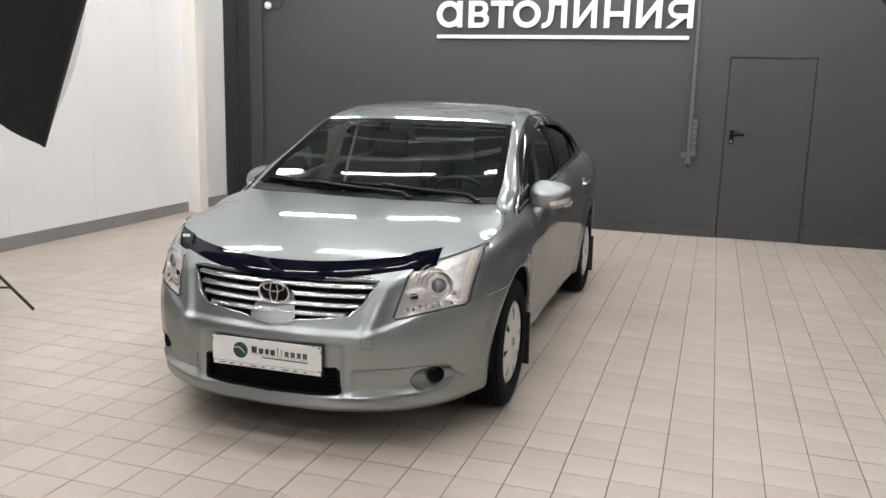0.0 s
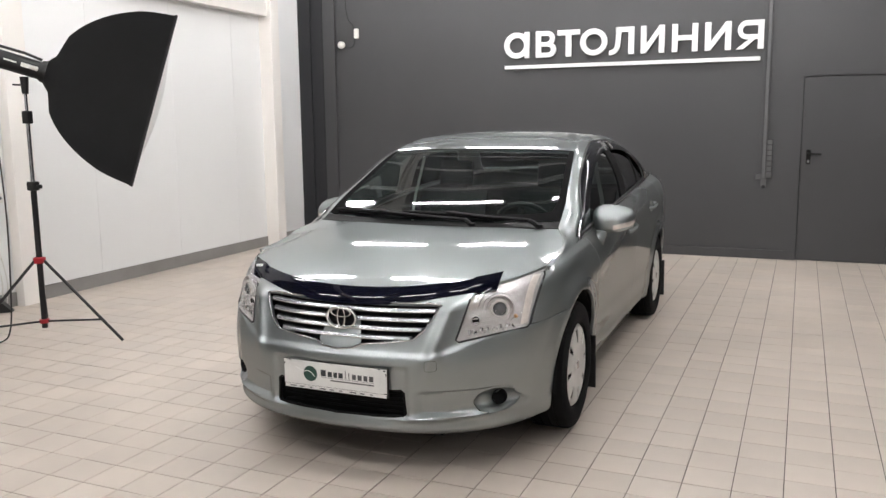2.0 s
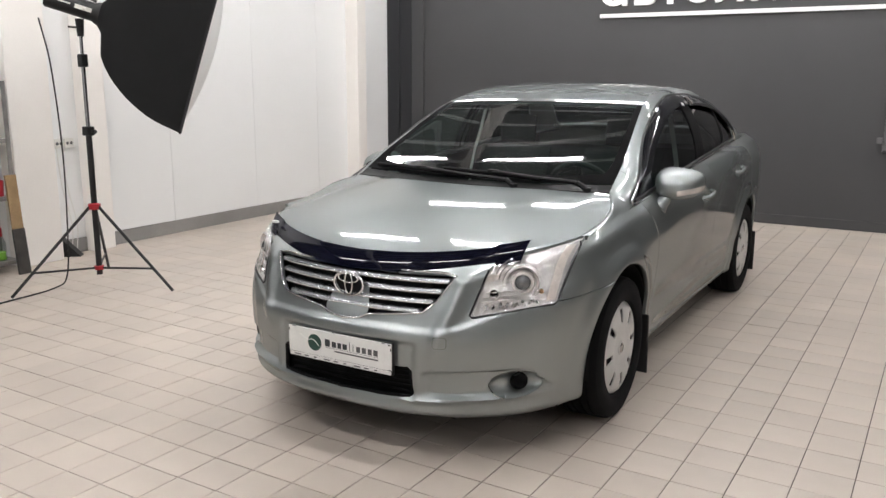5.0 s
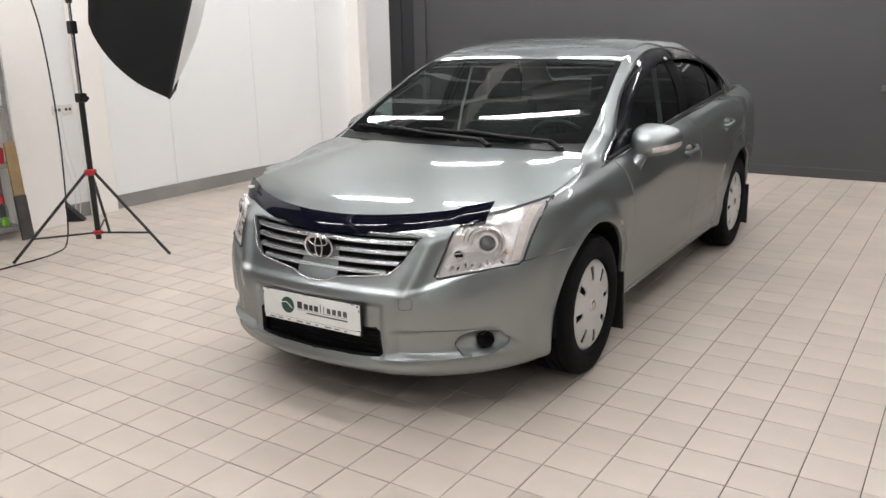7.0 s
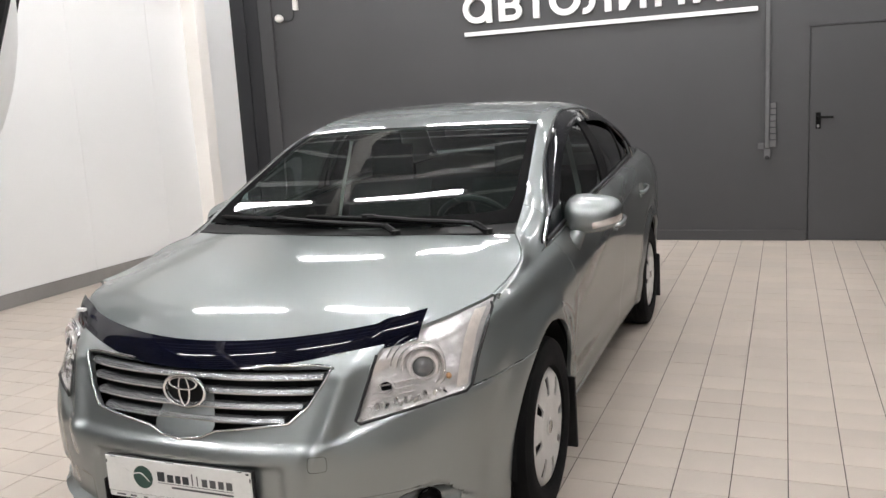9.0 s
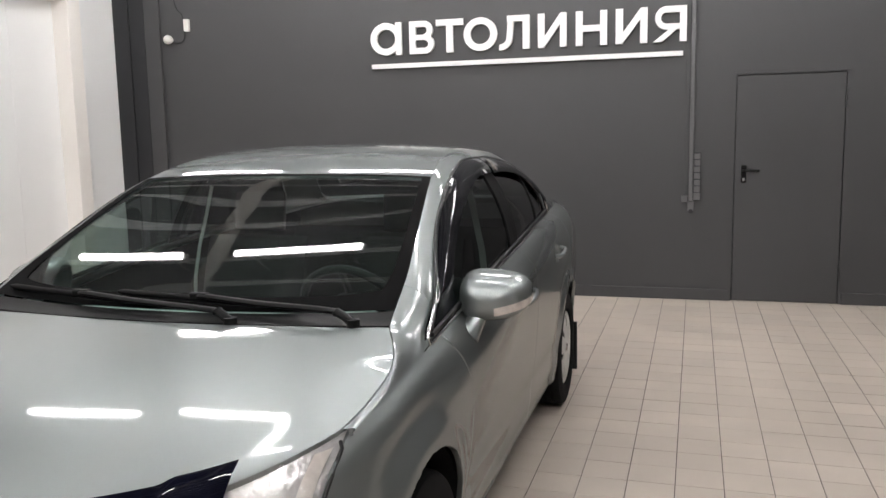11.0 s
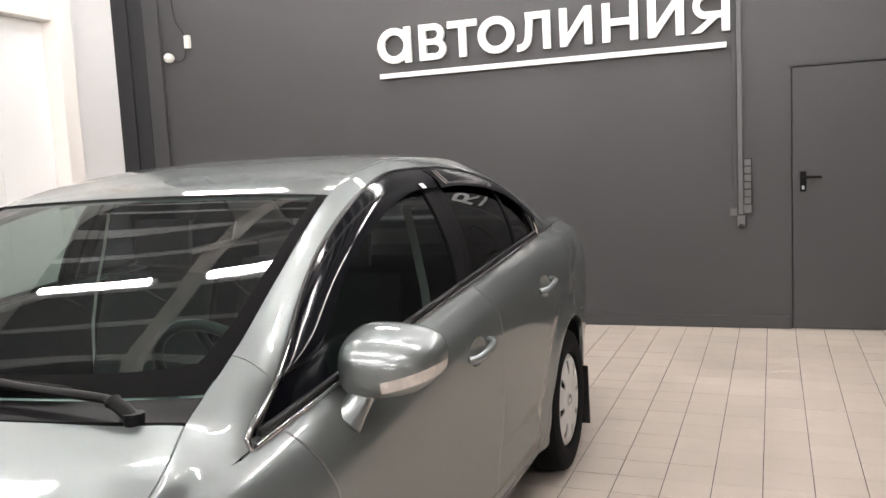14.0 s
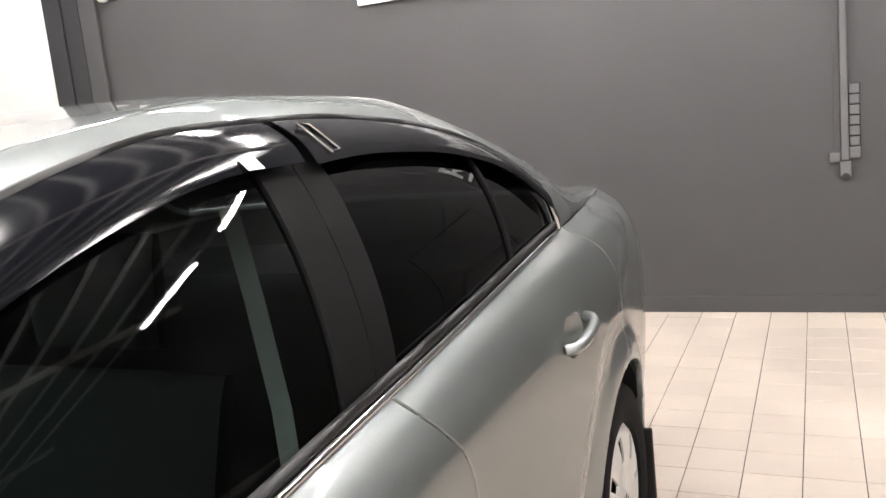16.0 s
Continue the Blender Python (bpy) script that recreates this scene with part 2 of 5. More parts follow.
for a, b in ((5.343, 8.987), (4.763, 5.107), (9.173, WY - 0.05)):
    structure("baseboard", box((LX + 0.001, a, 0.0), (LX + 0.022, b, 0.126), 0.003), M_SKIRT, "grey tiled skirting", "skirting")
structure("baseboard", box((-5.50, WY - 0.016, 0.0), (0.300, WY - 0.001, 0.105), 0.003), M_DARK, "dark grey painted skirting", "skirting")
structure("baseboard", box((1.245, WY - 0.016, 0.0), (RXW, WY - 0.001, 0.105), 0.003), M_DARK, "dark grey painted skirting", "skirting")

# dark corner boards of the north wall
structure("corner_board", box((LX + 0.002, WY - 0.05, 0), (-5.905, WY - 0.001, CEIL - 0.07), 0.004), M_DARKER, "near-black corner board", "board")
structure("corner_board", box((-5.902, WY - 0.035, 0), (-5.72, WY - 0.001, CEIL - 0.07), 0.004), M_DARKER, "dark grey corner board", "board")
structure("corner_board", box((-5.717, WY - 0.035, 0), (-5.535, WY - 0.001, CEIL - 0.07), 0.004), M_DARK, "dark grey corner board", "board")

# steel door, flush with the wall
door = tagged(obj("door_1", box((0.326, WY + 0.004, 0.006), (1.214, WY + 0.055, 2.032), 0.003), M_DARK), "closed flush steel door painted dark grey", "door", kind="structure")
part("door_frame", box((0.3185, WY + 0.03, 0), (1.2215, WY + 0.1, 2.0395)), M_DARKER, door)
hb = box((0.380, WY - 0.012, 1.085), (0.424, WY + 0.003, 1.240), 0.003)
plate = part("lock_plate", hb, M_JET, door, "black lock plate")
hl = tube([(0.402, WY - 0.006, 1.195), (0.402, WY - 0.052, 1.195), (0.415, WY - 0.058, 1.195), (0.530, WY - 0.058, 1.192)], 0.0105, 8)
part("door_handle", hl, M_JET, plate, "black lever handle", 40)
part("lock_cylinder", box((0.392, WY - 0.014, 1.100), (0.411, WY - 0.009, 1.128), 0.002), M_METAL, plate, "bright metal lock cylinder")
for z in (1.75, 0.20):
    part("hinge", tube([(1.222, WY - 0.009, z), (1.222, WY - 0.009, z + 0.13)], 0.009, 8), M_DARK, door, "", 40)
structure("door_trim", box((0.29, WY - 0.004, 2.05), (1.25, WY - 0.0005, 2.072), 0.001), M_DARK, "dark grey trim strip over the door", "trim")

# cable trunking with switches and a socket
structure("cable_trunking", box((-0.108, WY - 0.013, 0.97), (-0.075, WY - 0.001, CEIL - 0.07), 0.002), M_DARK, "slim dark grey cable trunking", "trunking")
structure("cable_trunking", box((-0.071, WY - 0.040, 0.92), (-0.032, WY - 0.001, CEIL - 0.07), 0.006), M_GREYBOX, "grey vertical cable trunking", "trunking")
bank = empty("switch_bank", (-0.004, WY, 0.93), "column of six grey light switches beside the trunking", "light switch")
# near-black plate: the shade in the gaps between switches, put into its colour
part("backplate", box((-0.026, -0.012, 0), (0.036, -0.001, 0.43), 0.003), M_DARKER, bank, "mounting plate, darkened to shade the gaps between switches")
for i in range(6):
    part("switch", box((-0.022, -0.034, 0.072 + i * 0.060), (0.032, -0.013, 0.124 + i * 0.060), 0.005), M_GREYBOX, bank)
part("junction_box", box((-0.026, -0.036, 0.0), (0.036, -0.013, 0.066), 0.006), M_GREYBOX, bank)
soc = empty("wall_socket", (-0.050, WY, 0.826), "grey single wall socket below the trunking", "socket")
part("socket_body", box((-0.029, -0.032, 0), (0.029, -0.001, 0.088), 0.004), M_GREYBOX, soc)
part("socket_face", lathe([(0.0, -0.0335), (0.016, -0.0335), (0.020, -0.0325)], "y", 20), M_DARKER, soc, "", 40)
cl = empty("cable_clip", (-0.105, WY, 0.91), "small grey junction box", "junction box")
part("clip_body", box((-0.03, -0.03, 0), (0.028, -0.001, 0.06), 0.005), M_GREYBOX, cl)

# raised sign of nine letters and a rule
sign = empty("wall_sign", (-3.117, WY, 2.226), "white raised letters over a white rule on the dark wall", "sign")


def stroke(bm, pts, depth):
    vs = [bm.verts.new((x, -0.012, z)) for x, z in pts]
    f = bm.faces.new(vs)
    r = bmesh.ops.extrude_face_region(bm, geom=[f])
    for v in r["geom"]:
        if isinstance(v, bmesh.types.BMVert):
            v.co.y = -depth


def ringed(bm, cx, cz, r, w, a0, a1, depth, sx=1.0, n=28):
    full = a1 - a0 >= 360
    a = [radians(a0 + (a1 - a0) * k / n) for k in range(n if full else n + 1)]
    o = [(cx + r * sx * math.cos(t), cz + r * math.sin(t)) for t in a]
    i = [(cx + (r * sx - w) * math.cos(t), cz + (r - w) * math.sin(t)) for t in a]
    m = len(a)
    rows = []
    for (ox, oz), (ix, iz) in zip(o, i):
        rows.append([(ox, -0.012, oz), (ox, -depth, oz), (ix, -depth, iz), (ix, -0.012, iz)])
    if full:
        rows.append(rows[0])
    grid_mesh(rows, close_u=True, bm=bm)


def quad(x0, z0, x1, z1):
    return [(x0, z0), (x1, z0), (x1, z1), (x0, z1)]


S = 0.20
GLYPHS = {
    "a": ([quad(0.79, 0, 0.98, 1)], [(0.48, 0.5, 0.5, S, 0, 360, 1.0)]),
    "v": ([quad(0, 0, S, 1), quad(S, 0.82, 0.45, 1), quad(S, 0.42, 0.48, 0.58), quad(S, 0, 0.48, 0.18)], [(0.45, 0.71, 0.29, 0.18, -90, 90, 0.95), (0.48, 0.29, 0.29, 0.18, -90, 90, 1.0)]),
    "t": ([quad(0, 0.81, 0.83, 1), quad(0.315, 0, 0.515, 0.81)], []),
    "o": ([], [(0.5, 0.5, 0.5, S, 0, 360, 1.0)]),
    "l": ([quad(0.74, 0, 0.94, 1), quad(0.28, 0.82, 0.74, 1), [(0.30, 0.82), (0.48, 0.82), (0.44, 0.30), (0.26, 0.32)]], [(0.08, 0.34, 0.355, 0.18, -97, 0, 1.0)]),
    "i": ([quad(0, 0, S, 1), quad(0.67, 0, 0.87, 1), [(S, 0.02), (0.67, 0.68), (0.67, 0.98), (S, 0.32)]], []),
    "n": ([quad(0, 0, S, 1), quad(0.71, 0, 0.91, 1), quad(S, 0.41, 0.71, 0.59)], []),
    "r": ([quad(0.75, 0, 0.95, 1), quad(0.38, 0.82, 0.75, 1), quad(0.38, 0.34, 0.75, 0.51), [(0.44, 0.34), (0.66, 0.34), (0.25, 0), (0, 0)]], [(0.38, 0.67, 0.33, 0.17, 90, 270, 1.0)]),
}
H = 0.312
LETTERS = (("a", 895, 941), ("v", 953, 990), ("t", 993, 1033), ("o", 1034, 1083), ("l", 1084, 1130), ("i", 1142, 1183), ("n", 1196, 1240), ("i", 1252, 1296), ("r", 1304, 1350))


def along(p):
    s = (p - 895) / 450.5
    return 2.975 * (s + 0.045 * s * (1 - s))


for g, p0, p1 in LETTERS:
    bm = bmesh.new()
    x0, x1 = along(p0), along(p1)
    flats, rings = GLYPHS[g]
    wide = {"a": 0.98, "v": 0.77, "t": 0.83, "o": 1.0, "l": 0.94, "i": 0.87, "n": 0.91, "r": 0.95}[g]
    d = 0.045
    for q in flats:
        stroke(bm, [(x * H, z * H) for x, z in q], d)
        d += 0.0008
    for cx, cz, r, w, a0, a1, sx in rings:
        ringed(bm, cx * H, cz * H, r * H, w * H, a0, a1, d, sx)
        d += 0.0008
    k = (x1 - x0) / (wide * H)
    for v in bm.verts:
        v.co.x = x0 + v.co.x * k
        v.co.z += 0.128
    bmesh.ops.recalc_face_normals(bm, faces=bm.faces)
    part("letter", bm, M_WHITE, sign, "white raised letter")
part("rule", box((0, -0.045, 0), (2.975, -0.012, 0.044), 0.002), M_WHITE, sign, "white raised rule under the letters")

# small detector with its lead
det = empty("alarm_sensor", (-5.205, WY, 2.715), "small white alarm sensor with a hanging lead on the dark wall", "sensor")
part("sensor_box", box((-0.028, -0.045, -0.01), (0.03, -0.001, 0.115), 0.008), M_PLASTIC, det)
part("siren_bulb", lathe([(0.0, -0.105), (0.03, -0.098), (0.047, -0.07), (0.045, -0.035), (0.03, -0.001)], "y", 20), M_PLASTIC, det, "white round siren", 60)
bulb = det.children[-1]
for v in bulb.data.vertices:
    v.co.x -= 0.215
    v.co.z -= 0.09
part("lead", tube(catmull([(-0.205, -0.02, -0.11), (-0.10, -0.03, -0.13), (-0.03, -0.03, -0.07), (-0.05, -0.02, 0.15), (-0.16, -0.012, 0.42), (-0.20, -0.01, 1.9)], 30), 0.006, 6), M_DARKER, det, "dark lead", 60)

# twin sockets in the niche, and cables
for y in (4.905, 5.005):
    so = empty("wall_socket", (LX, y, 0.97), "white twin wall socket on the niche wall", "socket", "sockets in the niche")
    part("socket_body", box((0.001, -0.044, -0.04), (0.03, 0.044, 0.04), 0.006), M_PLASTIC, so)
    for dy in (-0.018, 0.018):
        part("socket_hole", lathe([(0.0, 0.0315), (0.012, 0.0315), (0.014, 0.0305)], "x", 16), M_GREYBOX, so, "", 40)
        h = so.children[-1]
        for v in h.data.vertices:
            v.co.y += dy
for dy, z0 in ((0.02, 0.98), (-0.03, 0.98)):
    tagged(obj("cable", tube(catmull([(LX + 0.035, 4.90 + dy, z0 - 0.03), (LX + 0.03, 4.93 + dy, 0.6), (LX + 0.035, 4.99 + dy, 0.25), (LX + 0.03, 4.97 + dy, 0.01)], 24), 0.004, 6), M_PLASTIC), "thin white cable hanging from the wall socket", "cable")

# ceiling tubes
def ceiling_light(x, y):
    e = empty("ceiling_light", (x, y, CEIL - 0.50), "long white tube lamp under the ceiling", "lamp", "tube lamps")
    part("housing", box((-0.62, -0.045, 0.02), (0.62, 0.045, 0.07), 0.006), M_WHITE, e)
    part("diffuser", box((-0.60, -0.035, -0.03), (0.60, 0.035, 0.018), 0.012), M_TUBE, e, "glowing white diffuser")
    for sx in (-0.45, 0.45):
        part("hanger", tube([(sx, 0, 0.07), (sx, 0, 0.499)], 0.006, 6), M_METAL, e)
    return e


lamp0 = ceiling_light(-4.75, 9.0)
# the lone tube at y -6.6 is unseen, added as fill for the car's front
LAMP_ROWS = ((9.0, (-3.0, -1.22, 0.55, 2.35)), (6.32, (-4.75, -3.0, -1.22, 0.55)), (3.6, (-4.75, -3.0, -1.22, 0.55, 5.9, 7.7, 9.45)), (0.9, (-4.75, -3.0, -1.22, 0.55, 5.9, 7.7, 9.45)),
             (-1.8, (-3.0, 0.55)), (-6.6, (-1.22,)))
for y, xs in LAMP_ROWS:
    for x in xs:
        copy_thing(lamp0, pose(x, y, CEIL - 0.50))

# ---- the car ----
M_PAINT = mat("silver_green_car_paint", (0.300, 0.324, 0.324), 0.38, metal=0.82, vary=0.02, scale=2, fine=0.08, fine_scale=900, coat=1.0, spec=0.1)
M_PAINT.node_tree.nodes["Principled BSDF"].inputs["Coat IOR"].default_value = 1.5
M_PAINT.node_tree.nodes["Principled BSDF"].inputs["Coat Roughness"].default_value = 0.055
M_PAINT.node_tree.nodes["Principled BSDF"].inputs["Specular Tint"].default_value = (0.07, 0.07, 0.07, 1)
M_CHROME = mat("chrome", (0.66, 0.66, 0.66), 0.09, metal=1.0, vary=0.04, scale=20)
M_SLAT = mat("satin_silver_plastic", (0.46, 0.47, 0.48), 0.27, metal=0.85, vary=0.06, scale=20)
M_TYRE = mat("tyre_rubber", (0.0065, 0.0065, 0.007), 0.85, spec=0.14, vary=0.25, scale=12, bump=0.3, bump_scale=150)
M_CAP = mat("silver_wheel_cover", (0.62, 0.62, 0.61), 0.34, metal=0.35, vary=0.06, scale=12, fine=0.04)
M_VOID = mat("black_void", (0.005, 0.005, 0.0055), 0.7, spec=0.15, vary=0.3, scale=8)
M_NAVY = mat("dark_navy_acrylic", (0.003, 0.0035, 0.010), 0.05, vary=0.1, scale=6, spec=0.26)
M_SMOKE = mat("smoked_acrylic", (0.0033, 0.0036, 0.0058), 0.09, vary=0.1, scale=6, spec=0.24)
M_PILLAR = mat("satin_black_film", (0.009, 0.009, 0.0095), 0.65, spec=0.08, vary=0.1, scale=12, bump=0.03, bump_scale=400)
M_FRIT = mat("black_ceramic_print", (0.0022, 0.0022, 0.0024), 0.7, spec=0.04, vary=0.1, scale=12)
M_DASH = mat("grey_dashboard_plastic", (0.25, 0.265, 0.258), 0.7, spec=0.3, vary=0.08, scale=7)
M_COWL = mat("matt_black_plastic", (0.0065, 0.0065, 0.007), 0.5, spec=0.16, vary=0.2, scale=9, bump=0.1, bump_scale=200)
# cabin plastic and seat cloth near black: the cabin's shade is in their colour
M_CABIN = mat("shade_dark_cabin_plastic", (0.012, 0.013, 0.013), 0.6, spec=0.3, vary=0.12, scale=7)
M_SEAT = mat("shade_dark_seat_cloth", (0.014, 0.0145, 0.0145), 0.9, vary=0.12, scale=9)
M_BELT = mat("grey_belt_webbing", (0.42, 0.44, 0.42), 0.8, vary=0.08, scale=30)
M_REFL = mat("headlamp_reflector", (0.84, 0.80, 0.79), 0.20, metal=0.55, vary=0.12, scale=25, bump=1.0, bump_scale=55)
M_AMBER = mat("pale_lens_plastic", (0.66, 0.60, 0.56), 0.2, vary=0.15, scale=40, coat=1.0, bump=0.2, bump_scale=120)
M_BULB = mat("amber_bulb_glass", (0.55, 0.32, 0.18), 0.15, vary=0.1, scale=40, coat=1.0)
M_LENS = mat("grey_lens_glass", (0.09, 0.095, 0.10), 0.03, vary=0.1, scale=10, spec=1.0, coat=1.0)
M_PLATE = mat("white_plate_card", (0.78, 0.78, 0.76), 0.35, vary=0.05, scale=14, fine=0.03)
M_INK = mat("dark_print", (0.03, 0.035, 0.04), 0.5, vary=0.1, scale=30)
M_GREEN = mat("dark_green_print", (0.015, 0.06, 0.045), 0.4, vary=0.15, scale=40)
M_GLASS = glass_mat("windscreen_glass", (0.64, 0.79, 0.75), 1.58, haze=0.006)
M_TINT = glass_mat("tinted_side_glass", (0.34, 0.385, 0.37), 1.45)
M_PRIV = glass_mat("dark_rear_glass", (0.04, 0.04, 0.045), 1.26)
M_CLEAR = glass_mat("headlamp_cover", (0.95, 0.96, 0.96), 1.45)

CAR = empty("car", (-1.64, 3.99, 0), "silver-green metallic saloon car with navy bonnet deflector and silver wheel covers", "car")
NOSE_N = 2.55
YT = 2.95            # where the tail begins to round in
# level: nose y, nose z, then half widths and heights at five stations, tail y, tail z
STN = (0.0, 0.55, 1.5, 2.7, 3.3)
LEVELS = [
    (-0.81, 0.175, (0.78, 0.77, 0.76, 0.77, 0.74), (0.17, 0.18, 0.18, 0.19, 0.22), 3.50, 0.25),
    (-0.895, 0.200, (0.860, 0.840, 0.835, 0.850, 0.82), (0.20, 0.215, 0.22, 0.22, 0.25), 3.66, 0.28),
    (-0.915, 0.29, (0.888, 0.870, 0.870, 0.890, 0.85), (0.31, 0.32, 0.32, 0.32, 0.34), 3.70, 0.37),
    (-0.922, 0.41, (0.900, 0.886, 0.890, 0.905, 0.87), (0.44, 0.46, 0.47, 0.46, 0.47), 3.73, 0.49),
    (-0.918, 0.52, (0.906, 0.898, 0.902, 0.911, 0.885), (0.565, 0.585, 0.61, 0.60, 0.60), 3.72, 0.62),
    (-0.889, 0.595, (0.909, 0.908, 0.911, 0.915, 0.895), (0.665, 0.70, 0.75, 0.74, 0.75), 3.71, 0.76),
    (-0.864, 0.655, (0.902, 0.909, 0.913, 0.914, 0.895), (0.745, 0.79, 0.87, 0.88, 0.87), 3.70, 0.87),
    (-0.845, 0.705, (0.884, 0.894, 0.904, 0.902, 0.885), (0.81, 0.865, 0.955, 0.985, 0.975), 3.70, 0.97),
    (-0.825, 0.755, (0.866, 0.863, 0.873, 0.860, 0.84), (0.872, 0.925, 1.015, 1.073, 1.074), 3.70, 1.05),
    (-0.755, 0.800, (0.832, 0.826, 0.836, 0.795, 0.76), (0.918, 0.967, 1.056, 1.120, 1.134), 3.68, 1.095),
]
W_OF = [spline((-0.95,) + STN + (3.8,), (lv[2][0],) + lv[2] + (lv[2][4],)) for lv in LEVELS]


def z_of(j):
    ny, nz, w, z, ty, tz = LEVELS[j]
    return spline((ny, -0.40) + STN + (ty,), (nz, nz + (z[0] - nz) * 0.66) + z + (tz,))


Z_OF = [z_of(j) for j in range(len(LEVELS))]


def level_point(j, s):
    """s 0..1 round the nose, 1..2 along the side, 2..3 round the tail."""
    ny, nz, w, z, ty, tz = LEVELS[j]
    if s <= 1:
        a = s * math.pi / 2
        y = ny * max(math.cos(a), 0.0) ** (2 / NOSE_N)
        x = max(math.sin(a), 0.0) ** (2 / NOSE_N) * W_OF[j](y)
    elif s <= 2:
        y = (s - 1) * YT
        x = W_OF[j](y)
    else:
        a = (s - 2) * math.pi / 2
        y = YT + (ty - YT) * max(math.sin(a), 0.0) ** (2 / 3.2)
        x = max(math.cos(a), 0.0) ** (2 / 3.2) * W_OF[j](y)
    return Vector((x, y, Z_OF[j](y)))


S_COLS = [i / 116 for i in range(117)] + [1 + i / 100 for i in range(1, 101)] + [2 + i / 22 for i in range(1, 23)]
SUB = 12
side_rows = []
for s in S_COLS:
    side_rows.append(catmull([level_point(j, s) for j in range(len(LEVELS))], (len(LEVELS) - 1) * SUB + 1))


def ease(v, a, b):
    t = min(max((v - a) / (b - a), 0), 1)
    return t * t * (3 - 2 * t)


def shaped(p):
    """Bumper recess, lower lip and wheel arch flares, pressed into the smooth skin."""
    if p.y < -0.35:
        rec = (1 - ease(p.x, 0.334, 0.352)) * ease(p.z, 0.262, 0.282) * (1 - ease(p.z, 0.492, 0.512))
        p.y += 0.013 * rec
        top = 0.385 + 0.012 * math.sin((p.x - 0.4) * 6) - 0.085 * ease(p.x, 0.72, 0.80)
        band = ease(p.x, 0.37, 0.40) * (1 - ease(p.x, 0.78, 0.82)) * ease(p.z, 0.283, 0.298) * (1 - ease(p.z, top, top + 0.010))
        p.y += 0.018 * band
        p.y -= 0.022 * math.exp(-((p.z - 0.268 - 0.03 * ease(p.x, 0.3, 0.8)) / 0.016) ** 2) * ease(p.x, 0.24, 0.40) * (1 - ease(p.x, 0.74, 0.84))
        p.y -= 0.014 * math.exp(-((p.z - 0.222) / 0.022) ** 2) * (1 - ease(p.x, 0.70, 0.85))
        rib = math.exp(-((p.x - 0.460 - (p.z - 0.60) * 0.28) / 0.034) ** 2) * ease(p.z, 0.40, 0.58) * (1 - ease(p.z, 0.74, 0.80))
        p.y -= 0.022 * rib
        fold = 0.556 + 0.10 * ease(p.x, 0.40, 0.75)
        p.y -= 0.011 * (1 - ease(p.z, fold - 0.014, fold + 0.014)) * (1 - ease(p.x, 0.80, 0.88))
    for ay in (0.0, 2.70):
        r = math.hypot(p.y - ay, p.z - 0.342)
        if 0.30 < r < 0.56 and p.z > 0.2 and p.x > 0.5:
            p.x += 0.012 * (1 - ease(r, 0.395, 0.47)) - 0.003 * math.exp(-((r - 0.485) / 0.03) ** 2)
    if 0.3 < p.y < 2.4 and p.x > 0.5:
        p.x += 0.010 * math.exp(-((p.z - 0.235) / 0.03) ** 2)
        p.x -= 0.007 * math.exp(-((p.z - 0.42) / 0.07) ** 2)
    return p


side_rows = [[shaped(p) for p in row] for row in side_rows]
side_bm = grid_mesh(side_rows)

# roof rail and bonnet edge: along, half width, height
EDGE_X = (1 - (0.30 / 0.755) ** NOSE_N) ** (1 / NOSE_N) * W_OF[9](-0.30)
RX = spline((-0.30, -0.27, -0.15, -0.02, 0.055, 0.12, 0.19, 0.225, 0.28, 0.42, 0.60, 0.80, 1.03, 1.25, 1.66, 2.1, 2.3, 2.6, 2.95, 3.5), (EDGE_X, 0.805, 0.812, 0.812, 0.798, 0.773, 0.740, 0.727, 0.722, 0.712, 0.684, 0.652, 0.614, 0.583, 0.558, 0.550, 0.552, 0.60, 0.675, 0.62))
RZ = spline((-0.30, -0.27, -0.15, -0.02, 0.055, 0.12, 0.19, 0.225, 0.262, 0.28, 0.60, 1.03, 1.25, 1.66, 2.1, 2.3, 2.6, 2.95, 3.5), (Z_OF[9](-0.30) + 0.001, 0.896, 0.914, 0.940, 0.968, 0.986, 1.002, 1.012, 1.0295, 1.038, 1.199, 1.392, 1.447, 1.490, 1.480, 1.450, 1.347, 1.174, 1.122))


def eased(f, w):
    """A curve averaged over a short stretch behind the windscreen's foot."""
    def g(y):
        k = w * ease(y, 0.34, 0.60)
        return sum(f(y + k * d) * c for d, c in ((-1.0, 1), (-0.5, 2), (0.0, 3), (0.5, 2), (1.0, 1))) / 9
    return g


RX, RZ = eased(RX, 0.09), eased(RZ, 0.07)
CZ = spline((-0.755, -0.45, -0.10, 0.12, 0.19, 0.207, 0.40, 0.60, 0.80, 1.06, 1.20, 1.45, 1.75, 2.1, 2.35, 2.65, 2.97, 3.3, 3.68), (0.800, 0.904, 0.977, 1.008, 1.0172, 1.0242, 1.118, 1.211, 1.300, 1.4035, 1.442, 1.491, 1.513, 1.508, 1.472, 1.358, 1.188, 1.135, 1.08))
BELT_X, BELT_Z = W_OF[9], Z_OF[9]


def edge_point(y):
    """The edge of the top surface: bonnet edge by the nose curve, then the rail."""
    if y < -0.30:
        c = min(max(y / LEVELS[9][0], 0), 1)
        x = (1 - c ** NOSE_N) ** (1 / NOSE_N) * W_OF[9](y)
        z = Z_OF[9](y)
        return Vector((x, y, z))
    return Vector((RX(y), y, RZ(y)))


